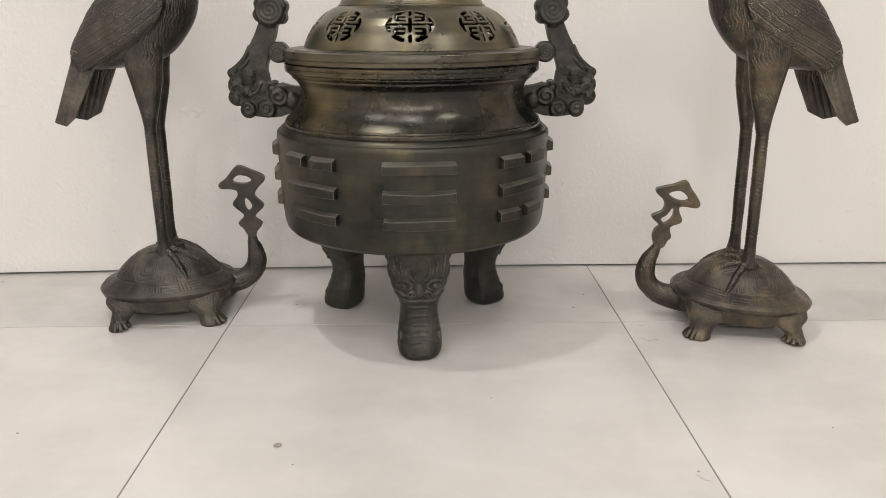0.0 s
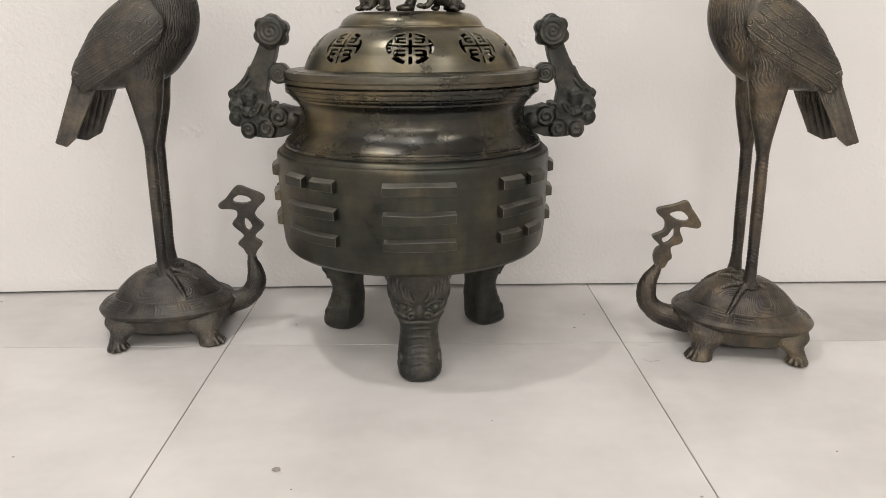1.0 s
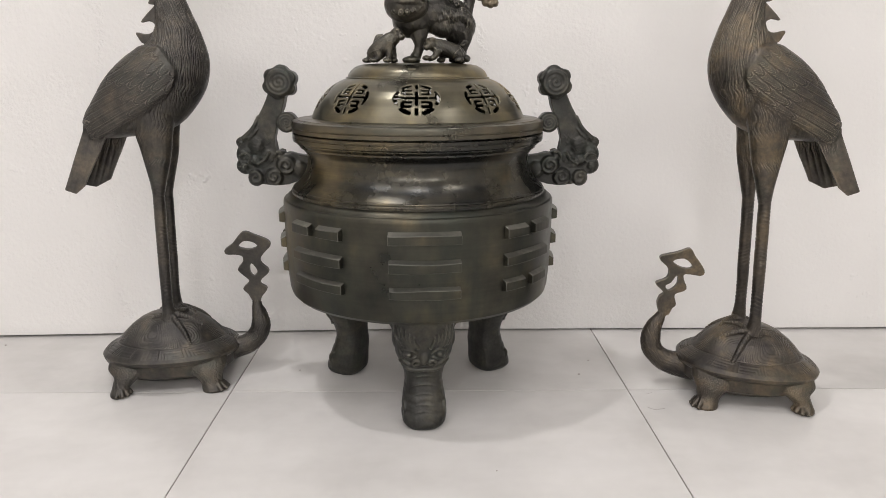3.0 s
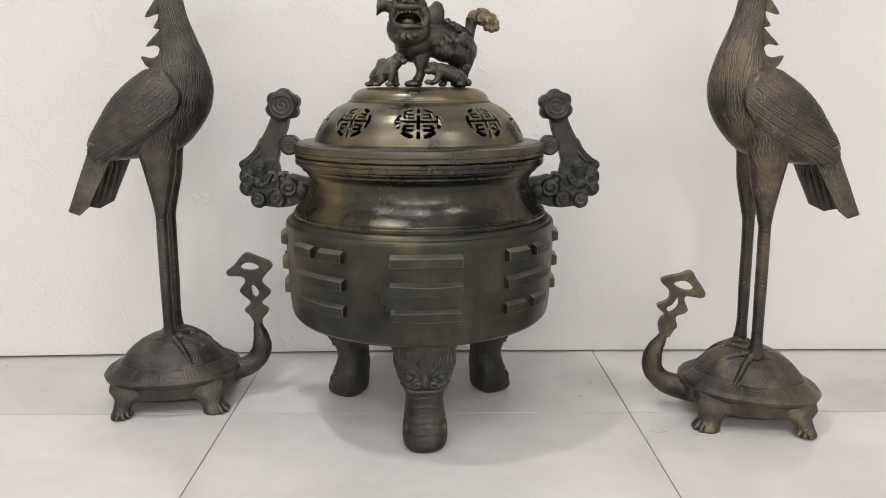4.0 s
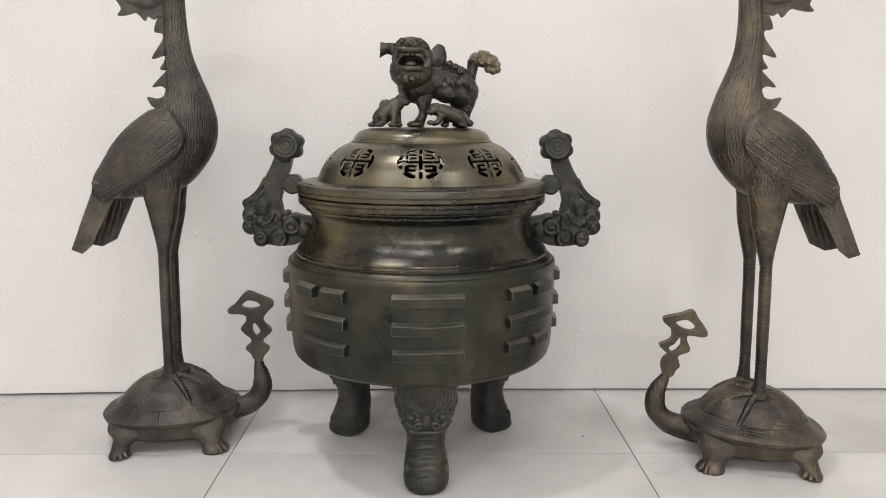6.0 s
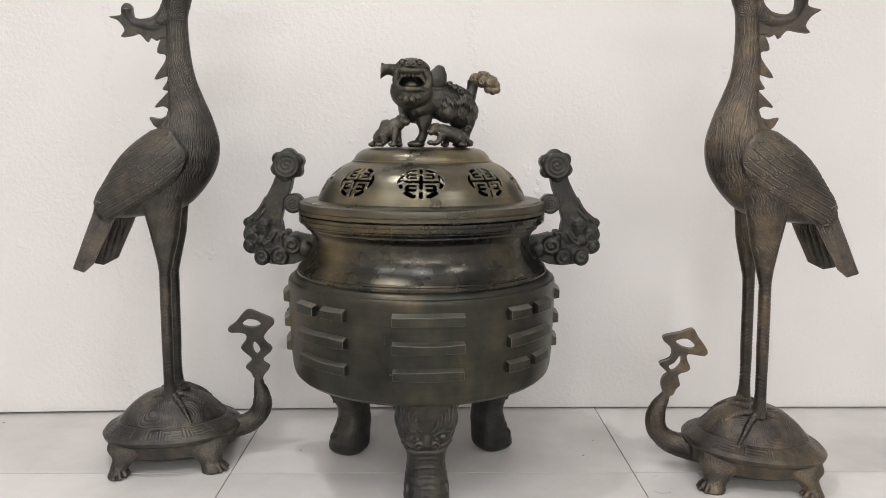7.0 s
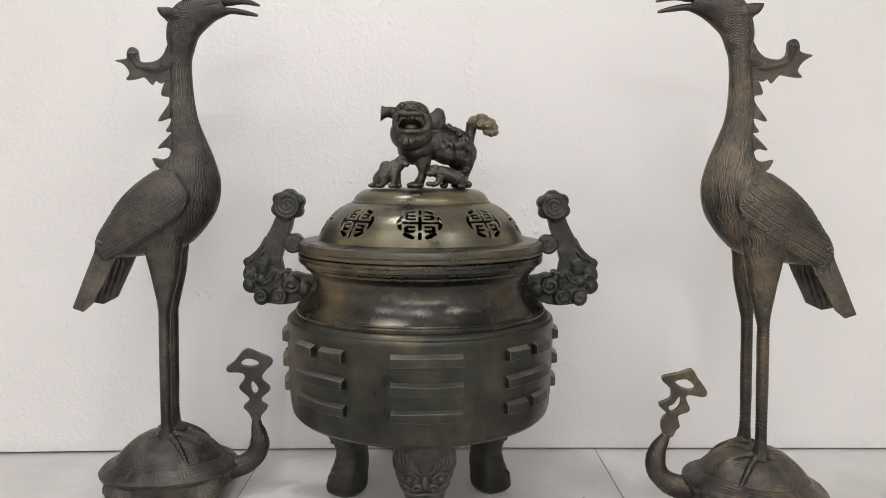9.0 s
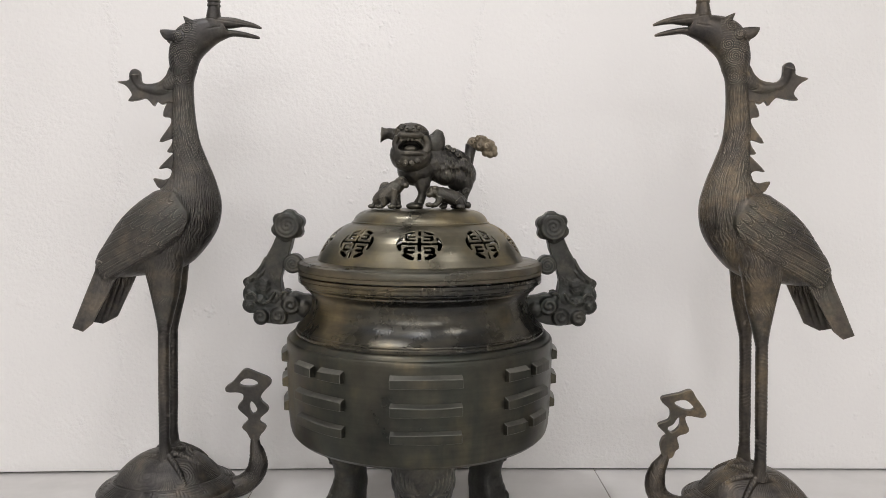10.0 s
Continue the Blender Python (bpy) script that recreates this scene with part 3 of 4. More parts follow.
def build_lion():
    bm = bmesh.new()
    hx = -0.019
    ball(bm, (hx, -0.032, 0.757), (0.0345, 0.038, 0.045))             # skull
    ball(bm, (hx - 0.002, -0.042, 0.741), (0.0375, 0.035, 0.033))             # cheeks and beard
    ball(bm, (hx, -0.038, 0.781), (0.031, 0.034, 0.021))              # brow
    ball(bm, (hx, -0.064, 0.7765), (0.025, 0.015, 0.0085))            # upper lip
    ball(bm, (hx, -0.076, 0.7865), (0.011, 0.008, 0.0065))            # nose
    ball(bm, (hx, -0.060, 0.7430), (0.026, 0.021, 0.0090))            # lower lip
    for s in (-1, 1):
        ball(bm, (hx + 0.0065 * s, -0.0800, 0.7860), (0.0046, 0.0045, 0.0042))
        ball(bm, (hx + 0.0150 * s, -0.066, 0.7900), (0.0058, 0.005, 0.0048))
        tube(bm, [(hx + 0.006 * s, -0.070, 0.7925), (hx + 0.015 * s, -0.067, 0.7955), (hx + 0.024 * s, -0.057, 0.7900), (hx + 0.028 * s, -0.052, 0.782)], [0.0014, 0.0022, 0.0022, 0.0014], 10)
        tube(bm, [(hx + 0.024 * s, -0.062, 0.775), (hx + 0.029 * s, -0.058, 0.760), (hx + 0.025 * s, -0.062, 0.745)], [0.0050, 0.0055, 0.0050], 10)
    # trumpet ear on one side, upright leaf ear on the other
    loft(bm, glide([((-0.046, -0.026, 0.779), (0, 0.009, 0), (0.003, 0, 0.013)), ((-0.058, -0.028, 0.782), (0, 0.008, 0), (0.003, 0, 0.0105)),
                    ((-0.069, -0.030, 0.780), (0, 0.010, 0), (0.002, 0, 0.012)), ((-0.0755, -0.031, 0.779), (0, 0.010, 0), (0.001, 0, 0.0155))], 4), 16)
    loft(bm, glide([((0.008, -0.024, 0.762), (0, 0.008, 0), (-0.004, 0, 0.014)), ((0.019, -0.022, 0.765), (0, 0.009, 0), (-0.005, 0, 0.017)),
                    ((0.027, -0.022, 0.771), (0, 0.008, 0), (-0.005, 0, 0.0200)), ((0.033, -0.022, 0.775), (0, 0.006, 0), (-0.005, 0, 0.0150)), ((0.036, -0.022, 0.780), (0, 0.003, 0), (-0.002, 0, 0.0060))], 4), 16)
    ball(bm, (-0.012, -0.016, 0.716), (0.034, 0.036, 0.032))          # chest
    tube(bm, [(-0.012, -0.008, 0.722), (0.022, 0.002, 0.729), (0.056, 0.012, 0.722), (0.074, 0.018, 0.712)], [0.034, 0.035, 0.035, 0.029])
    ball(bm, (0.068, 0.004, 0.706), (0.032, 0.030, 0.033))
    ball(bm, (0.040, -0.006, 0.708), (0.028, 0.026, 0.024))
    for y0, y1 in ((-0.022, -0.028), (0.02, 0.02)):
        tube(bm, [(-0.004, y0, 0.706), (0.002, y1, 0.684), (0.003, y1, 0.666), (-0.004, y1, 0.650)], [0.021, 0.0125, 0.0085, 0.0095])
        ball(bm, (-0.011, y1 - 0.004, 0.6455), (0.0165, 0.014, 0.0075))
    for y0 in (-0.006, 0.038):
        tube(bm, [(0.076, y0, 0.695), (0.083, y0, 0.672), (0.080, y0, 0.650)], [0.018, 0.010, 0.009])
        ball(bm, (0.076, y0 - 0.004, 0.6455), (0.014, 0.013, 0.0075))
    coil = [(0.081 + 0.006 * (1 - t / 8) * math.cos(t), -0.017, 0.674 + 0.006 * (1 - t / 8) * math.sin(t)) for t in np.linspace(0, 7, 12)]
    tube(bm, coil, [0.0022] * 12, 8)
    tube(bm, [(0.078, 0.022, 0.724), (0.087, 0.025, 0.745), (0.091, 0.026, 0.766)], [0.016, 0.011, 0.0115])
    rng = random.Random(4)
    # curled mane down the spine, ringlets along the jaw
    spine = [(0.044, 0.757), (0.054, 0.751), (0.064, 0.743), (0.074, 0.731), (0.080, 0.723)]
    beard = [(hx - 0.030, 0.745), (hx - 0.027, 0.735), (hx - 0.019, 0.7285), (hx - 0.009, 0.7255), (hx + 0.002, 0.7255), (hx + 0.013, 0.7280), (hx + 0.022, 0.7335), (hx + 0.029, 0.743)]
    for (cx, cz), r in [(c, 0.0062) for c in spine] + [(c, 0.0052) for c in beard]:
        cy = -0.022 if cx > 0.03 else -0.0755 + 26 * (cx - hx) ** 2
        loop = [(cx + r * (1 - t / 9.5) * math.cos(t + cx * 90), cy - 0.0005 * t, cz + r * (1 - t / 9.5) * math.sin(t + cx * 90)) for t in np.linspace(0, 8, 13)]
        tube(bm, loop, [r * 0.30] * 13, 8)
        ball(bm, (cx, cy + 0.006, cz), (r, 0.008, r), sub=2)
    # hanging flame locks over the flank
    for k in range(17):
        x0 = 0.018 + 0.0043 * k
        top = 0.724 + 0.012 * rng.random()
        y = -0.029 - 0.004 * math.sin((x0 - 0.018) * 45)
        drop = rng.uniform(0.018, 0.028)
        tube(bm, [(x0 - 0.002, y + 0.004, top), (x0 + 0.001, y, top - drop * 0.5), (x0 + rng.uniform(-0.001, 0.004), y + 0.004, top - drop)], [0.0014, 0.0026, 0.0007], 8)
    me = fuse(bm, 0.0011, 1)
    co, no = points_of(me)
    x, y, z = co.T
    # gaping mouth with raised corners, nostrils
    d = np.hypot((x - hx) / 0.0235, (z - 0.7585 + 10.0 * (x - hx) ** 2) / 0.0115)
    co[:, 1] += (1 - step(d, 0.74, 1.0)) * step(-y, 0.042, 0.052) * 0.030
    nose = sum((1 - step(np.hypot(x - cx, z - 0.7855), 0.0015, 0.0032)) for cx in (hx - 0.0062, hx + 0.0062)) * step(-y, 0.07, 0.078) * -0.004
    curl = sum(whorl(x, z, cx, cz, r, 0.0042) for cx, cz, r in ((hx - 0.015, 0.797, 0.009), (hx + 0.015, 0.797, 0.009), (hx - 0.026, 0.785, 0.007), (hx + 0.026, 0.785, 0.007))) * 0.0012 * step(-no[:, 1], 0.1, 0.4)
    fur = strands(x + 0.15 * z, z, 0.0042, 0.016, 71) * 0.0007 * step(x, 0.010, 0.02) * (1 - step(z, 0.742, 0.75)) * step(z, 0.678, 0.69)
    raise_by(me, co, no, nose + curl + fur + 0.0007 * wavy(co, 160, 6) + 0.0005 * wavy(co, 330, 7))
    co, _ = points_of(me)
    co[:, 0] += 0.008 * step(co[:, 0], -0.004, 0.030) * step(co[:, 2], 0.660, 0.690)
    me.vertices.foreach_set("co", co.ravel())
    # tongue and teeth
    bm = bmesh.new()
    bm.from_mesh(me)
    ball(bm, (hx, -0.056, 0.7510), (0.0115, 0.015, 0.0075))
    for k in range(6):
        a = (k - 2.5) / 2.5
        ball(bm, (hx + 0.017 * a, -0.068 + 0.006 * a * a, 0.7685), (0.0030, 0.003, 0.0052 if abs(a) > 0.9 else 0.0036), sub=2)
    bm.to_mesh(me)
    bm.free()
    me.polygons.foreach_set("use_smooth", [True] * len(me.polygons))
    return me


def build_lion_tail():
    bm = bmesh.new()
    ball(bm, (0.094, 0.025, 0.768), (0.0125, 0.013, 0.0135))
    ball(bm, (0.109, 0.024, 0.769), (0.0165, 0.016, 0.0165))
    ball(bm, (0.122, 0.023, 0.763), (0.0150, 0.015, 0.0150))
    for x, z, r in ((0.134, 0.758, 0.0085), (0.136, 0.749, 0.0075), (0.128, 0.7465, 0.0075), (0.119, 0.750, 0.0080), (0.131, 0.768, 0.0065)):
        ball(bm, (x, 0.022, z), (r, 0.011, r))
    for x, z, r, way in ((0.091, 0.770, 0.0065, 1), (0.103, 0.779, 0.0060, -1), (0.106, 0.763, 0.0070, 1), (0.117, 0.777, 0.0062, -1), (0.121, 0.762, 0.0068, 1)):
        loop = [(x + r * (1 - t / 9.5) * math.cos(way * t), 0.0105 - 0.0004 * t, z + r * (1 - t / 9.5) * math.sin(way * t)) for t in np.linspace(0, 8, 13)]
        tube(bm, loop, [0.0018] * 13, 8)
    me = fuse(bm, 0.0011, 1)
    co, no = points_of(me)
    co[:, 0] += 0.008
    raise_by(me, co, no, 0.0006 * wavy(co, 190, 33))
    return me


def build_cub(back, head, muzzle, limbs, tail, seed):
    """A small lion: body line with girths, limb lines with girths, curled tail."""
    bm = bmesh.new()
    tube(bm, [p for p, _ in back], [r for _, r in back])
    ball(bm, head, (0.0125, 0.0125, 0.0120))
    ball(bm, muzzle, (0.0080, 0.0095, 0.0070))
    for s in (-1, 1):
        ball(bm, Vector(head) + Vector((0.001, 0.0095 * s, 0.007)), (0.0055, 0.0035, 0.0045))
    for pts, radii in limbs:
        tube(bm, pts, radii, 12)
        ball(bm, Vector(pts[-1]) + Vector((-0.002, -0.003, 0.0015)), (0.0085, 0.0075, 0.0048))
    tube(bm, tail, [0.0055, 0.0065, 0.0045][:len(tail)])
    me = fuse(bm, 0.0011, 1)
    co, no = points_of(me)
    fur = strands(co[:, 0] + 0.6 * co[:, 2], co[:, 2] - 0.6 * co[:, 0], 0.0055, 0.022, seed) * 0.0006
    raise_by(me, co, no, fur + 0.0012 * wavy(co, 120, seed + 1))
    return me


def build_censer():
    base = new("incense_burner")
    base.location = (*AXIS, 0)
    base.rotation_euler = (0, 0, radians(TURN))
    tagged(base, "large dark bronze tripod incense burner with pierced lid on floor tiles", "incense burner")
    bm = bmesh.new()
    lathe(bm, [(0, 0.2050), (0.150, 0.2055), (0.205, 0.2068), (0.232, 0.2092), (0.2440, 0.2130), (0.2495, 0.2190), (0.2522, 0.2290), (0.2545, 0.2550),
               (0.2560, 0.2950), (0.2572, 0.3400), (0.2576, 0.3860), (0.2572, 0.3915), (0.2558, 0.3945), (0.2540, 0.3960), (0.2520, 0.3966), (0.2512, 0.3978), (0.2490, 0.4005),
               (0.2455, 0.4035), (0.2420, 0.4050), (0.2395, 0.4052), (0.2340, 0.4000), (0.2450, 0.3600), (0.2430, 0.2500), (0.2200, 0.2220), (0, 0.2150)], 224)
    part("pot", bm, BRONZE_BELLY, base, "green-black patinated bronze pot belly", sharp=25)
    bm = bmesh.new()
    lathe(bm, [(0.2380, 0.4054), (0.2402, 0.4056), (0.2402, 0.4085), (0.2412, 0.4090), (0.2412, 0.4105), (0.2395, 0.4125), (0.2385, 0.4128), (0.2390, 0.4145),
               (0.2375, 0.4165), (0.2360, 0.4168), (0.2345, 0.4180), (0.2290, 0.4235), (0.2215, 0.4320), (0.2150, 0.4420), (0.2108, 0.4530), (0.2088, 0.4640),
               (0.2092, 0.4740), (0.2116, 0.4790), (0.2152, 0.4842), (0.2200, 0.4888), (0.2222, 0.4895), (0.2228, 0.4925), (0.2262, 0.4950), (0.2284, 0.4974), (0.2289, 0.4990),
               (0.2320, 0.5000), (0.2343, 0.5016), (0.2352, 0.5036), (0.2352, 0.5085), (0.2340, 0.5091), (0.2340, 0.5099), (0.2352, 0.5105), (0.2352, 0.5152), (0.2325, 0.5166), (0.2200, 0.5166), (0.2020, 0.4700), (0.2020, 0.4450), (0.2300, 0.4100), (0.2380, 0.4054)], 224)
    part("neck", bm, BRONZE, base, "polished brown bronze flared neck and rim", sharp=25)
    # trigram bars, three rows on each of eight sides; 1: broken row
    rows = ((0.3515, 0.3785), (0.3045, 0.3312), (0.2590, 0.2855))
    broken = [(0, 0, 0), (1, 0, 1), (0, 1, 1), (1, 1, 0), (1, 1, 1), (0, 0, 1), (0, 1, 0), (1, 0, 0)]
    for k in range(8):
        for (z0, z1), cut in zip(rows, broken[k]):
            mid = k * math.pi / 4
            r = 0.2535 if z0 < 0.27 else (0.2560 if z0 < 0.33 else 0.2570)
            spans = ((-0.235, -0.030), (0.030, 0.235)) if cut else ((-0.235, 0.235),)
            for a, b in spans:
                bm = bmesh.new()
                half_bar(bm, mid + a, mid + b, z0, z1, r, 0.0105)
                bar = part("trigram_bar", bm, BRONZE_BELLY, base)
                bar.data.materials.append(BRONZE_WORN_LIT)
    leg_mesh = build_leg()
    for k in range(3):
        leg = part("leg", leg_mesh, BRONZE_FOOT, base, "dark bronze leg cast with a beast mask")
        leg.rotation_euler = (0, 0, k * 2 * math.pi / 3)
        leg.location.y = -0.016 if k else 0.0
    left = build_handle()
    for me, tilt in ((left, -TURN + 0.5), (mirrored(left, 0), -TURN - 0.5)):
        h = part("handle", me, BRONZE_FOOT, base, "upswept bronze handle covered in cloud scrolls")
        h.rotation_euler = (0, 0, radians(tilt))
    # worn cast marks on the rim, unreadable
    for w, wide in ((-11, 0.016), (-3, 0.013), (7, 0.010)):
        bm = bmesh.new()
        box(bm, -wide / 2, wide / 2, -0.0005, 0.0005, -0.0028, 0.0028, 0.0003)
        part("mark", bm, BRONZE_RIM, base).matrix_basis = pose(0, 0, 0, 0, 0, w) @ pose(0, -0.2353, 0.5220, 0, 0, 0)
    # lid
    bm = bmesh.new()
    lathe(bm, [(0.2240, 0.5182), (0.2346, 0.5182), (0.2354, 0.5190), (0.2354, 0.5250), (0.2342, 0.5256), (0.2342, 0.5264), (0.2358, 0.5270), (0.2358, 0.5358), (0.2346, 0.5380), (0.2275, 0.5402), (0.2268, 0.5393), (0.2254, 0.5394), (0.2246, 0.5406),
               (0.2150, 0.5414), (0.2060, 0.5421), (0.2008, 0.5424), (0.1993, 0.5428), (0.1930, 0.5420), (0.1950, 0.5370), (0.2200, 0.5280), (0.2240, 0.5182)], 224)
    lid = part("lid", bm, BRONZE_RIM, base, sharp=30)
    lid.rotation_euler = (0, 0, radians(-TURN + 0.4))
    dome = part("openwork_dome", dome_mesh(), BRONZE_LID_LIT, lid, "dome pierced with round openwork longevity medallions", sharp=40)
    so = dome.modifiers.new("thickness", "SOLIDIFY")
    so.thickness, so.offset = 0.0042, -1
    bm = bmesh.new()
    lathe(bm, [(0.1310, 0.6085), (0.1336, 0.6128), (0.1335, 0.6150), (0.1322, 0.6158), (0.1300, 0.6158), (0.1296, 0.6178), (0.1288, 0.6200), (0.1250, 0.6262), (0.1180, 0.6320),
               (0.1090, 0.6364), (0.0970, 0.6388), (0.0700, 0.6400), (0, 0.6403), (0, 0.6345), (0.0900, 0.6310), (0.1200, 0.6170), (0.1310, 0.6085)], 192)
    top = part("lid_top", bm, BRONZE_LID_LIT, lid, sharp=28)
    # worn cast marks on the slope, unreadable
    for w, wide in ((-16, 0.010), (-4, 0.014), (11, 0.010)):
        bm = bmesh.new()
        box(bm, -wide / 2, wide / 2, -0.003, 0.003, -0.0003, 0.0003, 0.0002)
        part("mark", bm, BRONZE_LID_LIT, top).matrix_basis = pose(0, 0, 0, 0, 0, w) @ pose(0, -0.1216, 0.6293, 40, 0, 0)
    lion = part("lion_finial", build_lion(), BRONZE_LION, lid, "open-mouthed dark bronze guardian lion")
    # the paler tail is welded to the lion
    tail = build_lion_tail()
    lion.data.materials.append(BRONZE_TAIL)
    bm = bmesh.new()
    bm.from_mesh(lion.data)
    count = len(bm.faces)
    bm.from_mesh(tail)
    bm.faces.ensure_lookup_table()
    for f in bm.faces[count:]:
        f.material_index = 1
    bm.to_mesh(lion.data)
    bm.free()
    bpy.data.meshes.remove(tail)
    sitting = build_cub([((-0.036, -0.050, 0.686), 0.011), ((-0.048, -0.050, 0.679), 0.0145), ((-0.064, -0.049, 0.667), 0.0165), ((-0.077, -0.048, 0.656), 0.0150), ((-0.085, -0.047, 0.650), 0.0095)],
                        (-0.036, -0.051, 0.689), (-0.028, -0.055, 0.685),
                        [([(-0.048, -0.058, 0.676), (-0.050, -0.060, 0.660), (-0.051, -0.061, 0.6435)], [0.009, 0.0065, 0.0055]), ([(-0.046, -0.044, 0.676), (-0.044, -0.042, 0.660), (-0.041, -0.041, 0.6435)], [0.009, 0.0065, 0.0055]),
                         ([(-0.072, -0.060, 0.660), (-0.069, -0.063, 0.650), (-0.075, -0.064, 0.6435)], [0.012, 0.0075, 0.0055]), ([(-0.080, -0.040, 0.656), (-0.086, -0.038, 0.648), (-0.089, -0.040, 0.6435)], [0.010, 0.007, 0.0055])],
                        [(-0.078, -0.040, 0.664), (-0.070, -0.036, 0.684), (-0.060, -0.038, 0.688)], 21)
    part("lion_cub", sitting, BRONZE_LION, lid)
    crouching = build_cub([((0.026, -0.052, 0.672), 0.011), ((0.038, -0.052, 0.669), 0.0130), ((0.054, -0.050, 0.664), 0.0145), ((0.070, -0.049, 0.657), 0.0145), ((0.082, -0.048, 0.650), 0.0095)],
                          (0.026, -0.054, 0.673), (0.018, -0.059, 0.668),
                          [([(0.036, -0.060, 0.662), (0.030, -0.064, 0.650), (0.019, -0.066, 0.6470)], [0.009, 0.006, 0.0055]), ([(0.044, -0.044, 0.662), (0.046, -0.042, 0.652), (0.045, -0.042, 0.6435)], [0.009, 0.0065, 0.0055]),
                           ([(0.070, -0.060, 0.656), (0.077, -0.063, 0.650), (0.076, -0.064, 0.6435)], [0.012, 0.0075, 0.0055]), ([(0.072, -0.040, 0.656), (0.070, -0.038, 0.650), (0.066, -0.038, 0.6435)], [0.010, 0.007, 0.0055])],
                          [(0.080, -0.048, 0.652), (0.088, -0.050, 0.648), (0.094, -0.052, 0.646)], 31)
    part("lion_cub", crouching, BRONZE_LION, lid)


# ---- crane on tortoise ----
SHELL_A, SHELL_B, SHELL_X = 0.141, 0.104, -0.008
SHELL_D = (0.0, 0.15, 0.3, 0.45, 0.58, 0.68, 0.75, 0.79, 0.86, 0.93, 0.98, 1.0)
SHELL_Z = (0.148, 0.147, 0.142, 0.1325, 0.1195, 0.106, 0.0945, 0.090, 0.0845, 0.079, 0.0745, 0.070)


def shell_height(x, y):
    d = np.sqrt(((x - SHELL_X) / SHELL_A) ** 2 + (y / SHELL_B) ** 2)
    return np.interp(d, SHELL_D, SHELL_Z)


def band(back, front, lat):
    b, f = Vector((back[0], 0, back[1])), Vector((front[0], 0, front[1]))
    return ((b + f) / 2, (f - b) / 2, (0, lat, 0))


def build_crane(spread, plume, holes, squeeze, neck_path, heave, lean, lift, tail_cut, stance, cut):
    bm = bmesh.new()
    # neck and body
    loft(bm, glide([band((0.012, 0.930), (0.066, 0.905), 0.022), band((0.018, 0.876), (0.060, 0.884), 0.021), band((0.019, 0.838), (0.061, 0.838), 0.021),
              band((0.017, 0.783), (0.069, 0.778), 0.025), band((0.019, 0.732), (0.085, 0.734), 0.033), band((0.009, 0.694), (0.101, 0.694), 0.045),
              band((-0.015, 0.668), (0.112, 0.648), 0.056), band((-0.051, 0.643), (0.105, 0.600), 0.064), band((-0.086, 0.609), (0.078, 0.556), 0.063),
              band((-0.112, 0.571), (0.040, 0.522), 0.056), band((-0.131, 0.540), (-0.020, 0.506), 0.046), band((-0.137, 0.515), (-0.080, 0.500), 0.036)]), 48)
    # head and bill
    loft(bm, glide([band((0.020, 0.890), (0.061, 0.890), 0.021), band((0.011, 0.924), (0.065, 0.904), 0.024), band((0.014, 0.956), (0.074, 0.930), 0.026),
              band((0.026, 0.986), (0.092, 0.950), 0.026), band((0.050, 1.003), (0.108, 0.963), 0.023), band((0.082, 1.010), (0.122, 0.971), 0.018), band((0.110, 1.013), (0.134, 0.977), 0.013)]), 32)
    loft(bm, glide([band((0.100, 1.014), (0.105, 0.990), 0.015), band((0.135, 1.0145), (0.134, 0.9925), 0.011), band((0.158, 1.010), (0.156, 0.9965), 0.008), band((0.178, 1.0045), (0.176, 0.9955), 0.006), band((0.193, 0.9975), (0.192, 0.9935), 0.003)]), 16)
    loft(bm, glide([band((0.110, 0.990), (0.112, 0.968), 0.013), band((0.134, 0.990), (0.136, 0.977), 0.009), band((0.158, 0.9872), (0.159, 0.9760), 0.007), band((0.182, 0.9815), (0.182, 0.9740), 0.0045), band((0.189, 0.9785), (0.189, 0.9745), 0.0025)]), 16)
    tube(bm, [(0.099, 0, 0.990), (0.101, 0, 1.018), (0.1015, 0, 1.040), (0.102, 0, 1.090)], [0.0190, 0.0140, 0.0112, 0.0108], 20)
    for z in (1.036, 1.044):
        tube(bm, [(0.1015, 0, z - 0.002), (0.1015, 0, z + 0.002)], [0.0135, 0.0130], 20)
    # ears and brow horns
    for s in (-1, 1):
        loft(bm, glide([((0.034, 0.019 * s, 0.970), (0, 0.006, 0), (0.004, 0, 0.011)), ((0.018, 0.020 * s, 0.971), (0, 0.006, 0), (0.004, 0, 0.011)), ((0.008, 0.021 * s, 0.974), (0, 0.005, 0), (0.003, 0, 0.008)), ((0.000, 0.022 * s, 0.978), (0, 0.0025, 0), (0, 0, 0.003))], 4), 16)
        hull(bm, [(0.041, 0.013 * s, 1.013), (0.046, 0.010 * s, 0.998), (0.070, 0.012 * s, 1.000), (0.062, 0.018 * s, 0.998), (0.052, 0.017 * s, 0.994)])
        ball(bm, (0.036, 0.023 * s, 0.969), (0.009, 0.006, 0.009))
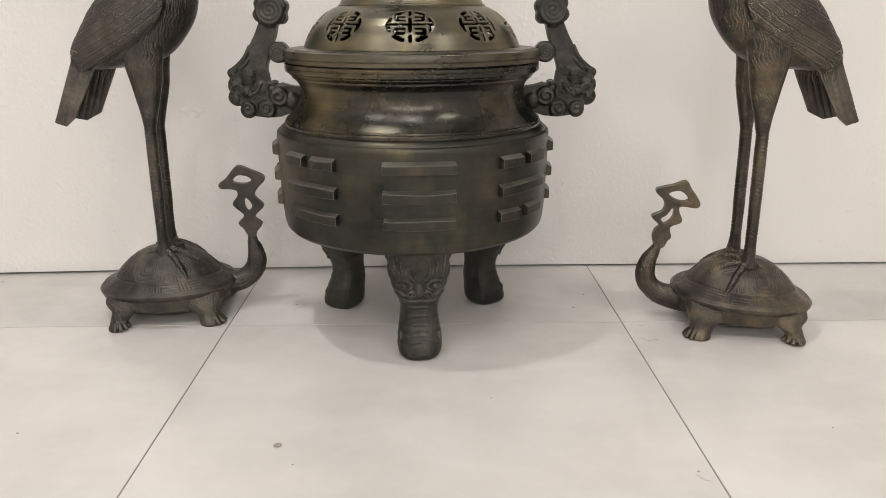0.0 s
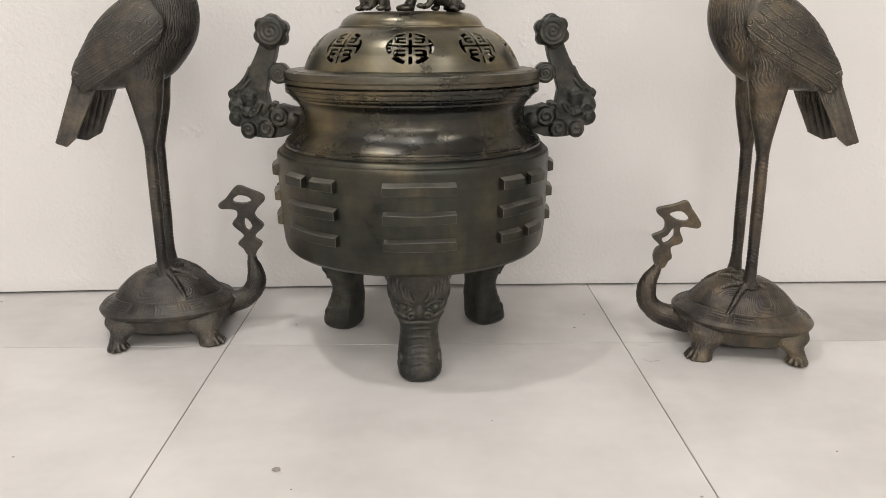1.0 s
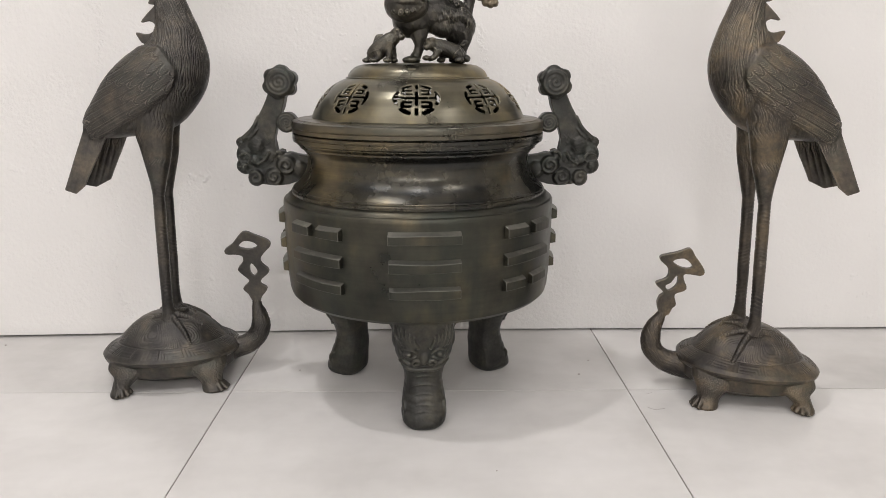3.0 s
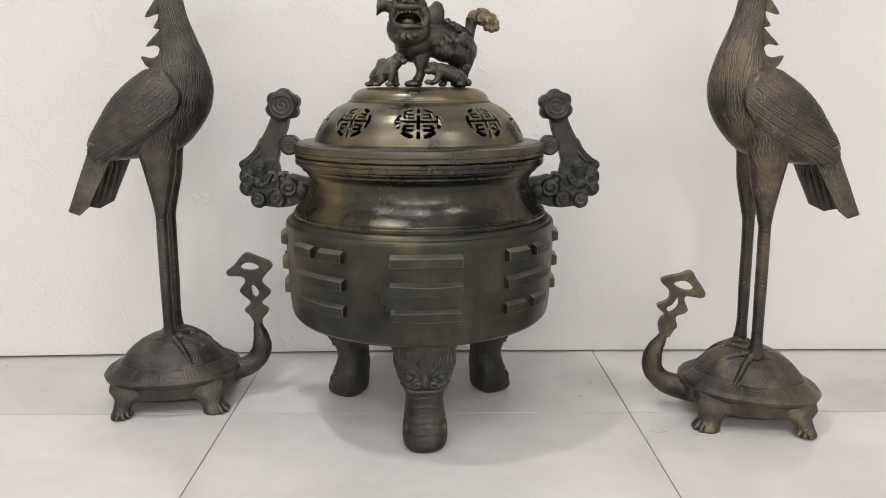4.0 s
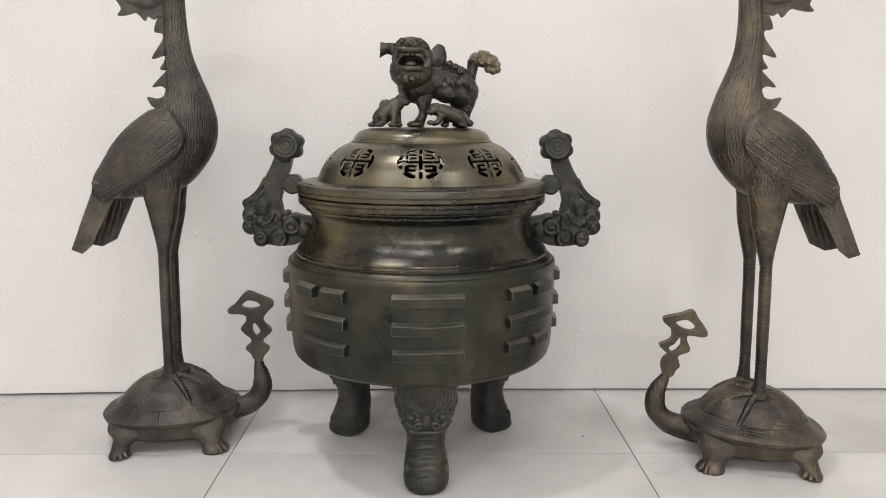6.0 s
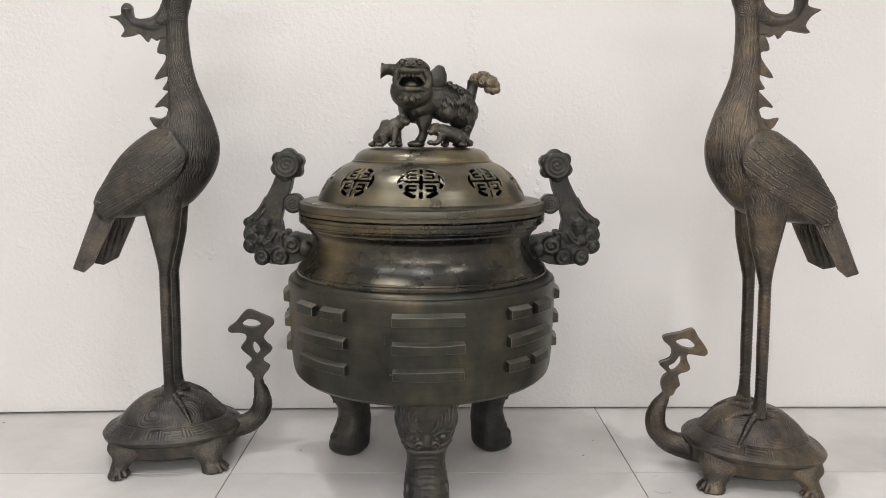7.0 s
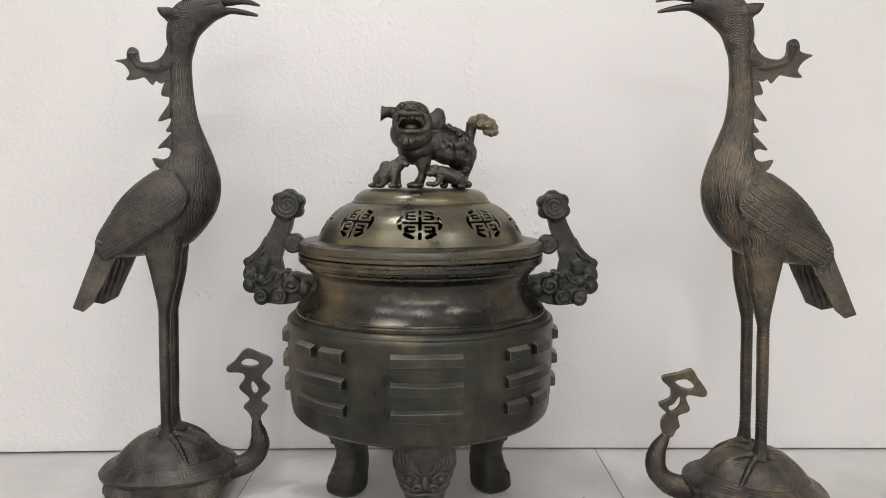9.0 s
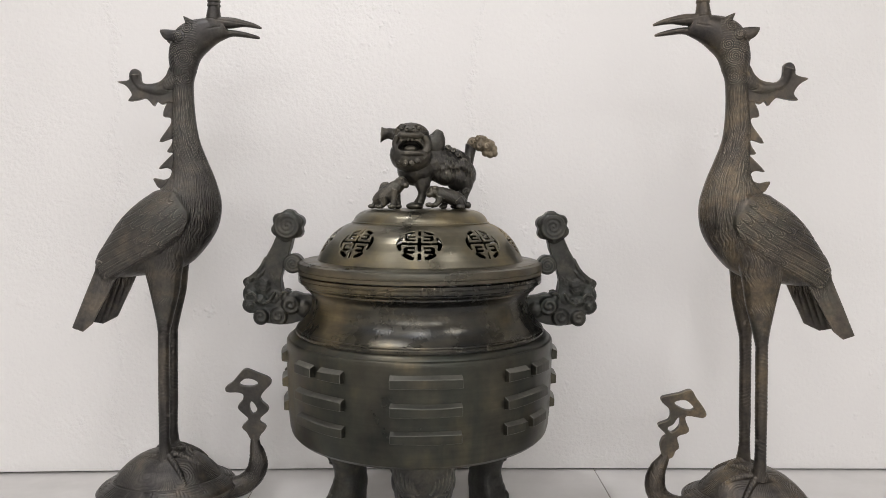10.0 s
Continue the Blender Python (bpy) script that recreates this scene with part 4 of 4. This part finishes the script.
    # crest and saw-toothed mane
    crest = [(0.030, 0.930), (0.012, 0.911), (0.006, 0.897), (-0.005, 0.885), (-0.019, 0.880), (-0.033, 0.879), (-0.041, 0.883), (-0.043, 0.8925), (-0.0435, 0.900), (-0.048, 0.906),
             (-0.057, 0.907), (-0.063, 0.901), (-0.065, 0.8925), (-0.065, 0.8855), (-0.075, 0.883), (-0.088, 0.881), (-0.075, 0.8765), (-0.066, 0.8685), (-0.060, 0.8565), (-0.0675, 0.845),
             (-0.047, 0.8475), (-0.0345, 0.851), (-0.0255, 0.844), (-0.0177, 0.836), (-0.0116, 0.845), (-0.002, 0.8395), (0.012, 0.846), (0.030, 0.850)]
    crest = [(px - 0.6 * lift * float(step(-px, 0.030, 0.045)), pz + lift * float(step(-px, 0.030, 0.042)) * float(step(pz, 0.875, 0.890))) for px, pz in crest]
    plate(bm, rounded(crest, 3), -0.0065, 0.0065)
    tube(bm, [(-0.044, 0, 0.868), (-0.053, 0, 0.884), (-0.054 - 0.6 * lift, 0, 0.896 + lift)], [0.007, 0.0085, 0.0115], 16)
    loft(bm, glide([band((0.024, 0.920), (0.024, 0.866), 0.015), band((-0.004, 0.884), (0.000, 0.856), 0.012), band((-0.026, 0.878), (-0.020, 0.856), 0.010), band((-0.050, 0.882), (-0.044, 0.862), 0.008)]), 16)
    plate(bm, rounded([(0.035, 0.850), (0.010, 0.846), (-0.001, 0.818), (0.014, 0.814), (0.013, 0.800), (-0.009, 0.767), (0.016, 0.774), (0.015, 0.762), (0.006, 0.748), (0.020, 0.746),
               (0.015, 0.742), (-0.011, 0.715), (0.004, 0.7165), (0.014, 0.712), (0.014, 0.704), (0.009, 0.697), (-0.002, 0.693), (-0.021, 0.696), (-0.018, 0.686), (-0.008, 0.675), (0.030, 0.670), (0.040, 0.740)], 3), -0.005, 0.005)
    # hollow drooping tail: two flanges and a back plate
    for s in (-1, 1):
        top, low = (-0.088, -0.137) if s < 0 else (-0.064, -0.113)
        hull(bm, [(-0.127, s * y, z) for y, z in ((0.024, 0.525), (0.030, 0.525))] + [(top, s * y, 0.508) for y in (0.026, 0.032)]
             + [(-0.174, s * y, 0.402) for y in (0.038, 0.045)] + [(low, s * y, 0.410) for y in (0.039, 0.045)] + [((low - 0.174) / 2, s * y, 0.394) for y in (0.039, 0.045)])
    hull(bm, [(-0.129, y, 0.525) for y in (-0.029, 0.029)] + [(-0.122, y, 0.525) for y in (-0.029, 0.029)] + [(-0.176, y, 0.403) for y in (-0.044, 0.044)] + [(-0.169, y, 0.399) for y in (-0.044, 0.044)])
    loft(bm, [band((-0.135, 0.535), (-0.060, 0.520), 0.040), band((-0.138, 0.505), (-0.082, 0.502), 0.036)], 20)
    # legs with feathered thighs, toes on the shell
    for s in (-1, 1):
        y = spread * s
        dx = stance[0] if s < 0 else stance[1]
        leg = []
        for lx, ly, lz, ra, rb in ((0.002, 0.8, 0.590, 0.056, 0.030), (0.001, 0.95, 0.548, 0.044, 0.029), (0.001, 1, 0.510, 0.0360, 0.024), (0.003, 1, 0.470, 0.0285, 0.019), (0.002, 1, 0.425, 0.0182, 0.0155),
                                   (0.001, 1, 0.405, 0.0145, 0.0145), (0.000, 1, 0.392, 0.0125, 0.0125), (-0.001, 1, 0.375, 0.0120, 0.012), (-0.003, 1, 0.260, 0.0118, 0.0118), (-0.004, 1, 0.170, 0.0113, 0.0113), (-0.002, 1, 0.135, 0.019, 0.016)):
            leg.append(((lx + dx * float(step(0.56 - lz, 0.0, 0.14)), y * ly, lz), (ra, 0, 0), (0, rb, 0)))
        loft(bm, glide(leg, 4), 24)
        for a, length in ((-42, 0.062), (0, 0.070), (40, 0.060), (180, 0.036)):
            c, d = math.cos(radians(a * (1 if s > 0 else -1) * -1)), math.sin(radians(a * (1 if s > 0 else -1) * -1))
            pts = []
            for k in range(5):
                t = k / 4
                px, py = -0.002 + dx + c * length * t, y + d * length * t
                pts.append((px, py, float(shell_height(px, py)) + 0.004 - 0.002 * t))
            tube(bm, pts, [0.0085, 0.0068, 0.0058, 0.0050, 0.0026], 12)
    # tortoise shell, skirt, feet
    rings = []
    for k in range(25):
        d = k / 24
        rings.append((d, float(np.interp(d, SHELL_D, SHELL_Z))))
    secs = [((SHELL_X, 0, z), (SHELL_A * max(d, 0.02), 0, 0), (0, SHELL_B * max(d, 0.02), 0)) for d, z in rings]
    secs += [((SHELL_X, 0, 0.063), (SHELL_A * 0.985, 0, 0), (0, SHELL_B * 0.98, 0)), ((SHELL_X, 0, 0.058), (SHELL_A * 0.93, 0, 0), (0, SHELL_B * 0.92, 0)),
             ((SHELL_X, 0, 0.034), (SHELL_A * 0.90, 0, 0), (0, SHELL_B * 0.88, 0)), ((SHELL_X, 0, 0.030), (SHELL_A * 0.80, 0, 0), (0, SHELL_B * 0.78, 0)),
             # belly dropped lower to darken the shaded gap under the skirt
             ((SHELL_X, 0, 0.020), (SHELL_A * 0.72, 0, 0), (0, SHELL_B * 0.66, 0)), ((SHELL_X, 0, 0.013), (SHELL_A * 0.58, 0, 0), (0, SHELL_B * 0.50, 0))]
    loft(bm, secs, 72, 2.25)
    for fx, sx in ((-0.104, -1), (0.084, 1)):
        for s in (-1, 1):
            y = 0.074 * s
            g = 0.80 if sx < 0 else 1.0
            loft(bm, glide([((fx * 0.66, y * 0.76, 0.064), (0.056, 0, 0), (0, 0.028, 0)), ((fx * 0.74, y * 0.86, 0.050), (0.050, 0, 0), (0, 0.026, 0)), ((fx * 0.83, y * 0.96, 0.036), (0.036 * g, 0, 0), (0, 0.022, 0)), ((fx * 0.92, y * 1.02, 0.024), (0.0260 * g, 0, 0), (0, 0.019, 0)),
                      ((fx * 0.97, y * 1.08, 0.014), (0.0225 * g, 0, 0), (0, 0.018, 0)), ((fx + 0.001, y * 1.11, 0.005), (0.0245 * g, 0, 0), (0, 0.021, 0)), ((fx + 0.001, y * 1.11, 0.0), (0.0235 * g, 0, 0), (0, 0.020, 0))], 3), 20)
            for k in range(4):
                a = (radians(-56 + 30 * k) + radians(18 if sx > 0 else 60)) * s
                tip = Vector((fx + 0.002 + 0.030 * g * math.cos(a), y * 1.11 + 0.026 * math.sin(a), 0.0045))
                tube(bm, [(fx, y * 1.04, 0.018), tuple(tip.lerp(Vector((fx, y * 1.04, 0.022)), 0.38)), tuple(tip)], [0.0085, 0.0066, 0.0036], 10)
    ball(bm, (-0.135, 0, 0.052), (0.016, 0.012, 0.018))
    # tortoise neck and head, breathing a cloud plume
    tube(bm, neck_path, [0.030, 0.0235, 0.0220, 0.0218, 0.0210, 0.0165, 0.0115, 0.0085], 20, 0.85)
    plate(bm, rounded(plume, 3), -0.0065, 0.0065, [rounded(h, 3) for h in holes])
    me = fuse(bm, 0.00105, 5)
    co, no = points_of(me)
    x, y, z = co.T
    side = step(np.abs(no[:, 1]), 0.25, 0.6)
    h = 0.0005 * wavy(co, 50, 1)
    # combed neck and breast
    axis_x = np.interp(z, [0.55, 0.65, 0.70, 0.74, 0.80, 0.90], [0.03, 0.045, 0.055, 0.053, 0.043, 0.039])
    ang = np.arctan2(y, x - axis_x)
    girth = np.interp(z, [0.58, 0.65, 0.70, 0.74, 0.80, 0.88], [0.075, 0.068, 0.052, 0.038, 0.026, 0.022])
    comb = strands(np.abs(ang) * girth + 0.10 * (z - 0.7), z + 0.3 * np.abs(ang) * girth, 0.0050, 0.050, 81 + int(spread * 1000)) * 0.0021
    neck = step(z, 0.60, 0.63) * (1 - step(z, 0.868, 0.878)) * (np.abs(y) > 0.0075)
    # wing: raised, feathered
    along = (0.062 - x) * 0.826 + (0.640 - z) * 0.563
    across = (x - 0.062) * 0.563 * -1 + (z - 0.640) * 0.826
    wing = step(across, -0.041 + 0.10 * np.clip(along - 0.1, 0, 1), -0.026 + 0.10 * np.clip(along - 0.1, 0, 1)) * step(along, 0.002 + 34 * np.clip(-across, 0, 1) ** 2, 0.014 + 34 * np.clip(-across, 0, 1) ** 2)
    wing = wing * (1 - step(along, 0.212, 0.232)) * step(np.abs(y), 0.008, 0.02) * (1 - step(z, 0.664, 0.676))
    # rows of overlapping feathers near the shoulder, long quills behind
    bent = across + 0.006 * np.sin(along * 22) + 0.0015 * cells(x / 0.03, z / 0.03, 5)
    row = bent / 0.0138
    shift = (np.floor(row) * 0.618) % 1.0
    length = np.where(along > 0.135, 0.12, 0.042)
    cell = along / length + shift * np.where(along > 0.135, 0.2, 1.0)
    f = cell - np.floor(cell)
    q = row - np.floor(row) - 0.5
    tip = np.abs(f - (0.95 - 1.25 * q * q)) * length
    feather = -np.exp(-(tip / 0.0016) ** 2) - np.exp(-((np.abs(q) - 0.5) * 0.0138 / 0.0013) ** 2) * (f > 0.12)
    lap = 0.8 * (f - 0.5)
    barbs = groove((along + 0.9 * np.abs(q) * 0.0138) / 0.0040 + 0.3 * wavy(co, 60, 13), 1.2) * (1 - step(q, 0.05, 0.2)) * step(np.abs(q), 0.03, 0.08)
    h = h + wing * (0.0060 + cut * (feather * 0.0019 + barbs * 0.0012 + lap * 0.0014) * step(along, 0.016, 0.024) * step(np.abs(no[:, 1]), 0.30, 0.60))
    body = step(z, 0.44, 0.47) * (1 - step(z, 0.66, 0.69)) * (1 - wing) * (x > -0.125)
    flow = x * 0.92 - z * 0.30 + 0.008 * wavy(co, 30, 12)
    down = strands(flow, z + 0.3 * x, 0.0055, 0.026, 55) * 0.0021 * cut * np.clip(0.55 + 1.2 * wavy(co, 60, 19), 0, 1.1)
    h = h + neck * comb * (1 - wing) + body * down * side * (1 - neck)
    # scrolls on head and nape
    head = step(z, 0.872, 0.88) * side * (1 - step(z, 0.955, 0.96) * (1 - step(x, 0.016, 0.030)))
    for cx, cz, r in ((0.036, 0.969, 0.013), (0.045, 0.928, 0.020), (0.027, 0.945, 0.014), (0.058, 0.951, 0.013), (0.028, 0.887, 0.011), (0.047, 0.889, 0.012), (0.050, 0.987, 0.013)):
        h = h + whorl(x, z, cx, cz, r, 0.0038, 1) * 0.0014 * head * (x < 0.075)
    h = h + groove((np.hypot(x - 0.05, z - 0.90)) / 0.005 + 0.4 * wavy(co, 80, 14), 1.5) * 0.0006 * head * (x < 0.07) * (x > 0.005)
    bill = step(x, 0.085, 0.095) * step(z, 0.95, 0.96) * side
    h = h - bill * 0.0012 * (np.exp(-((z - 0.992 - 0.25 * (x - 0.11)) / 0.0016) ** 2) * (x < 0.115) + np.exp(-((z - 1.006 + 0.10 * (x - 0.12)) / 0.0014) ** 2) * (x < 0.165))
    # scaly shanks
    shank = step(z, 0.165, 0.175) * (1 - step(z, 0.425, 0.435)) * (np.hypot(x, np.abs(y) - spread) < 0.03)
    h = h + shank * groove(z / 0.0075 + 40 * np.abs(x + 0.002) + 0.5 * wavy(co, 80, 20), 1.3) * 0.0009 * np.clip(0.45 + 0.9 * wavy(co, 140, 27), 0, 1)
    # tail feathers
    tail = (x < -0.09) * (1 - step(z, 0.505, 0.515)) * step(z, 0.38, 0.39)
    h = h + tail * groove((x * 0.93 - z * 0.37) / 0.011 + 0.15 * wavy(co, 30, 15), 2) * 0.0006 * step(np.abs(no[:, 1]), 0.6, 0.9)
    # shell: whorled scutes above, fret round the rim
    d = np.sqrt(((x - SHELL_X) / SHELL_A) ** 2 + (y / SHELL_B) ** 2)
    on_shell = step(z, 0.066, 0.07) * (1 - step(z, 0.156, 0.160)) * step(no[:, 2], 0.05, 0.2) * (d < 1.01)
    near = np.full(len(co), 9.0)
    warp_x, warp_y = 0.020 * wavy(co, 60, 41), 0.020 * wavy(co, 60, 42)
    for cx, cy in ((0.075, 0.0), (0.035, 0.055), (0.035, -0.055), (-0.035, 0.062), (-0.035, -0.062), (-0.085, 0.0), (-0.01, 0.0), (0.088, 0.045), (0.088, -0.045), (-0.098, 0.042), (-0.098, -0.042)):
        near = np.minimum(near, np.hypot((x + warp_x - cx) * (1.0 if cy else 0.7), y + warp_y - cy))
    scute = groove(near / 0.0047 + 0.3 * wavy(co, 45, 16), 2.0) * np.clip(0.7 + 0.9 * wavy(co, 60, 26), 0.1, 1.1) * step(near, 0.004, 0.012) * (1 - step(d, 0.76, 0.79))
    # rim panels, each with nested square hooks
    w = np.arctan2(y / SHELL_B, (x - SHELL_X) / SHELL_A) / (2 * np.pi) * 15 + 0.12 * cells(x / 0.05, y / 0.05, 9)
    p, q2 = (w - np.floor(w)) * 0.050, (d - 0.79) * 0.125
    hook = np.where(np.floor(w) % 3 == 1, np.maximum(0.025 - np.abs(p - 0.025), 0.020 - q2), np.minimum(p, q2 + 0.004))
    fret = groove(hook / 0.0062, 2.2) * np.clip(0.6 + 0.9 * wavy(co, 70, 28), 0.15, 1)
    fret = np.minimum(fret, -np.exp(-(np.minimum(p, 0.050 - p) / 0.0012) ** 2)) * step(d, 0.79, 0.81) * (1 - step(d, 0.955, 0.97))
    ring = -np.exp(-((d - 0.785) / 0.010) ** 2)
    h = h + on_shell * (scute * 0.0010 + fret * 0.0010 + ring * 0.0014)
    toes = step(z - shell_height(x, y), 0.0035, 0.005) * (1 - step(z, 0.150, 0.156)) * (d < 0.7)
    h = h + toes * groove(np.hypot(x + 0.002, np.abs(y) - spread) / 0.0052, 1.2) * 0.0006
    feet = (1 - step(z, 0.055, 0.06)) * (1 - step(d, 0.97, 1.05) * (x > 0.11))
    h = h + feet * strands(x + 0.5 * z + 0.004 * wavy(co, 120, 44), z - 0.5 * x, 0.0060, 0.010, 61) * 0.0009 * step(z, 0.012, 0.018) * side * (1 - step(np.minimum(np.abs(x + 0.090), np.abs(x - 0.074)), 0.024, 0.040))
    nk = (x > 0.125) * (z < 0.165)
    h = h + nk * side * (whorl(x, z, 0.178, 0.122, 0.012, 0.0045) + whorl(x, z, 0.165, 0.085, 0.013, 0.005)) * 0.0006 + nk * strands(np.hypot(x - 0.10, z - 0.14), np.arctan2(z - 0.14, x - 0.10) * 0.08, 0.0060, 0.020, 62) * 0.0007
    co[:, 2] += heave * x * step(z, 0.0, 0.05) * (1 - step(z, 0.15, 0.32))
    tip_down = np.clip(0.500 - z, 0, 1) * (x < -0.085) * (z > 0.36)
    co[:, 2] += tail_cut * tip_down
    co[:, 0] += 0.37 * tail_cut * tip_down
    co[:, 2] -= 0.35 * lean * step(z, 0.88, 0.97)
    co[:, 0] += lean * step(z, 0.75, 0.97) + 0.004 * step(x, 0.10, 0.19) * step(z, 0.95, 0.96)
    raise_by(me, co, no, h)
    me.transform(Matrix.Diagonal((squeeze, 1, 1, 1)))
    return me


PLUME_A = [(0.182, 0.158), (0.186, 0.168), (0.199, 0.185), (0.186, 0.196), (0.188, 0.206), (0.205, 0.223), (0.190, 0.240), (0.188, 0.250), (0.198, 0.264), (0.210, 0.276), (0.206, 0.288),
           (0.180, 0.300), (0.160, 0.308), (0.148, 0.303), (0.130, 0.283), (0.114, 0.271), (0.118, 0.261), (0.136, 0.260), (0.150, 0.256), (0.150, 0.244), (0.139, 0.230), (0.146, 0.219),
           (0.160, 0.206), (0.158, 0.198), (0.147, 0.187), (0.158, 0.174), (0.166, 0.160)]
HOLES_A = ([(0.144, 0.276), (0.155, 0.288), (0.174, 0.285), (0.182, 0.276), (0.165, 0.271)], [(0.168, 0.241), (0.180, 0.224), (0.171, 0.213), (0.164, 0.226)])
PLUME_B = [(0.175, 0.150), (0.183, 0.174), (0.178, 0.191), (0.171, 0.199), (0.186, 0.214), (0.186, 0.221), (0.168, 0.230), (0.163, 0.241), (0.166, 0.255), (0.181, 0.269), (0.181, 0.279), (0.166, 0.284),
           (0.146, 0.289), (0.123, 0.297), (0.112, 0.281), (0.099, 0.263), (0.092, 0.248), (0.100, 0.240), (0.130, 0.242), (0.132, 0.231), (0.125, 0.214), (0.130, 0.205), (0.148, 0.196), (0.144, 0.175),
           (0.151, 0.166), (0.158, 0.152)]
HOLES_B = ([(0.156, 0.269), (0.134, 0.275), (0.117, 0.260), (0.124, 0.254), (0.141, 0.257)], [(0.146, 0.239), (0.145, 0.219), (0.160, 0.204), (0.168, 0.214), (0.157, 0.222)])


NECK_A = [(0.095, 0, 0.056), (0.125, 0, 0.058), (0.152, 0, 0.066), (0.172, 0, 0.084), (0.180, 0, 0.106), (0.178, 0, 0.130), (0.174, 0, 0.148), (0.1735, 0, 0.164)]
NECK_B = [(0.100, 0, 0.048), (0.138, 0, 0.048), (0.166, 0, 0.056), (0.184, 0, 0.074), (0.188, 0, 0.097), (0.182, 0, 0.122), (0.172, 0, 0.140), (0.167, 0, 0.152)]


def build_cranes():
    what = "brown bronze crane statue standing on a tortoise, wings folded"
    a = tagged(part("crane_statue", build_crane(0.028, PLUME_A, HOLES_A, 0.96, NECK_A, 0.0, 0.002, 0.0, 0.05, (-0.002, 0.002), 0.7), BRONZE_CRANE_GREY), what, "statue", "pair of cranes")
    a.matrix_basis = pose(-0.529, 0.082, 0, 0, 0, 8)
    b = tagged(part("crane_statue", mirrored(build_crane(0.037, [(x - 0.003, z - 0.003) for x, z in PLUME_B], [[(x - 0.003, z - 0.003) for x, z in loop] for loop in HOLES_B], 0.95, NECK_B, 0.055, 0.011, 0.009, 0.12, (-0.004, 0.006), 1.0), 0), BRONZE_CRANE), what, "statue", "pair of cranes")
    b.matrix_basis = pose(0.623, -0.006, 0, 0, 0, -9) @ pose(0, 0, 0, 0, -0.7, 0)


def build_crumbs():
    rng = random.Random(3)
    for x, y, r in ((-0.214, -0.43, 0.0050), (-0.613, -0.389, 0.0016), (-0.184, -0.476, 0.0014), (0.621, -0.398, 0.0016), (0.316, 0.077, 0.0022), (0.352, 0.151, 0.0018), (0.378, -0.503, 0.0018),
                    (0.109, -0.299, 0.0012), (-0.998, 0.258, 0.0022), (-0.281, 0.105, 0.0018)):
        bm = bmesh.new()
        bmesh.ops.create_icosphere(bm, subdivisions=2, radius=1.0)
        for v in bm.verts:
            v.co *= rng.uniform(0.75, 1.2)
            v.co = Vector((v.co.x * r * 1.2, v.co.y * r, (v.co.z * 0.4 + 0.35) * r))
        tagged(part("crumb", bm, CRUMB), "tiny grey crumb of grit lying on the floor tile", "crumb", "grit on the floor").location = (x, y, 0)
    # hairs and fibres
    for x, y, turn, size in ((0.433, -0.085, -12, 0.030), (0.439, -0.016, 10, 0.014), (0.379, -0.518, -40, 0.022)):
        bm = bmesh.new()
        tube(bm, [(size * (k / 10 - 0.5), 0.0025 * math.sin(k * 0.55 + x * 20) * (size / 0.02), 0.0004) for k in range(11)], [0.00033] * 11, 6)
        tagged(part("fibre", bm, FIBRE), "short dark fibre lying on the floor tile", "fibre", "fibres on the floor").matrix_basis = pose(x, y, 0, 0, 0, turn)


build_room()
build_censer()
build_cranes()
build_crumbs()
build_floor()
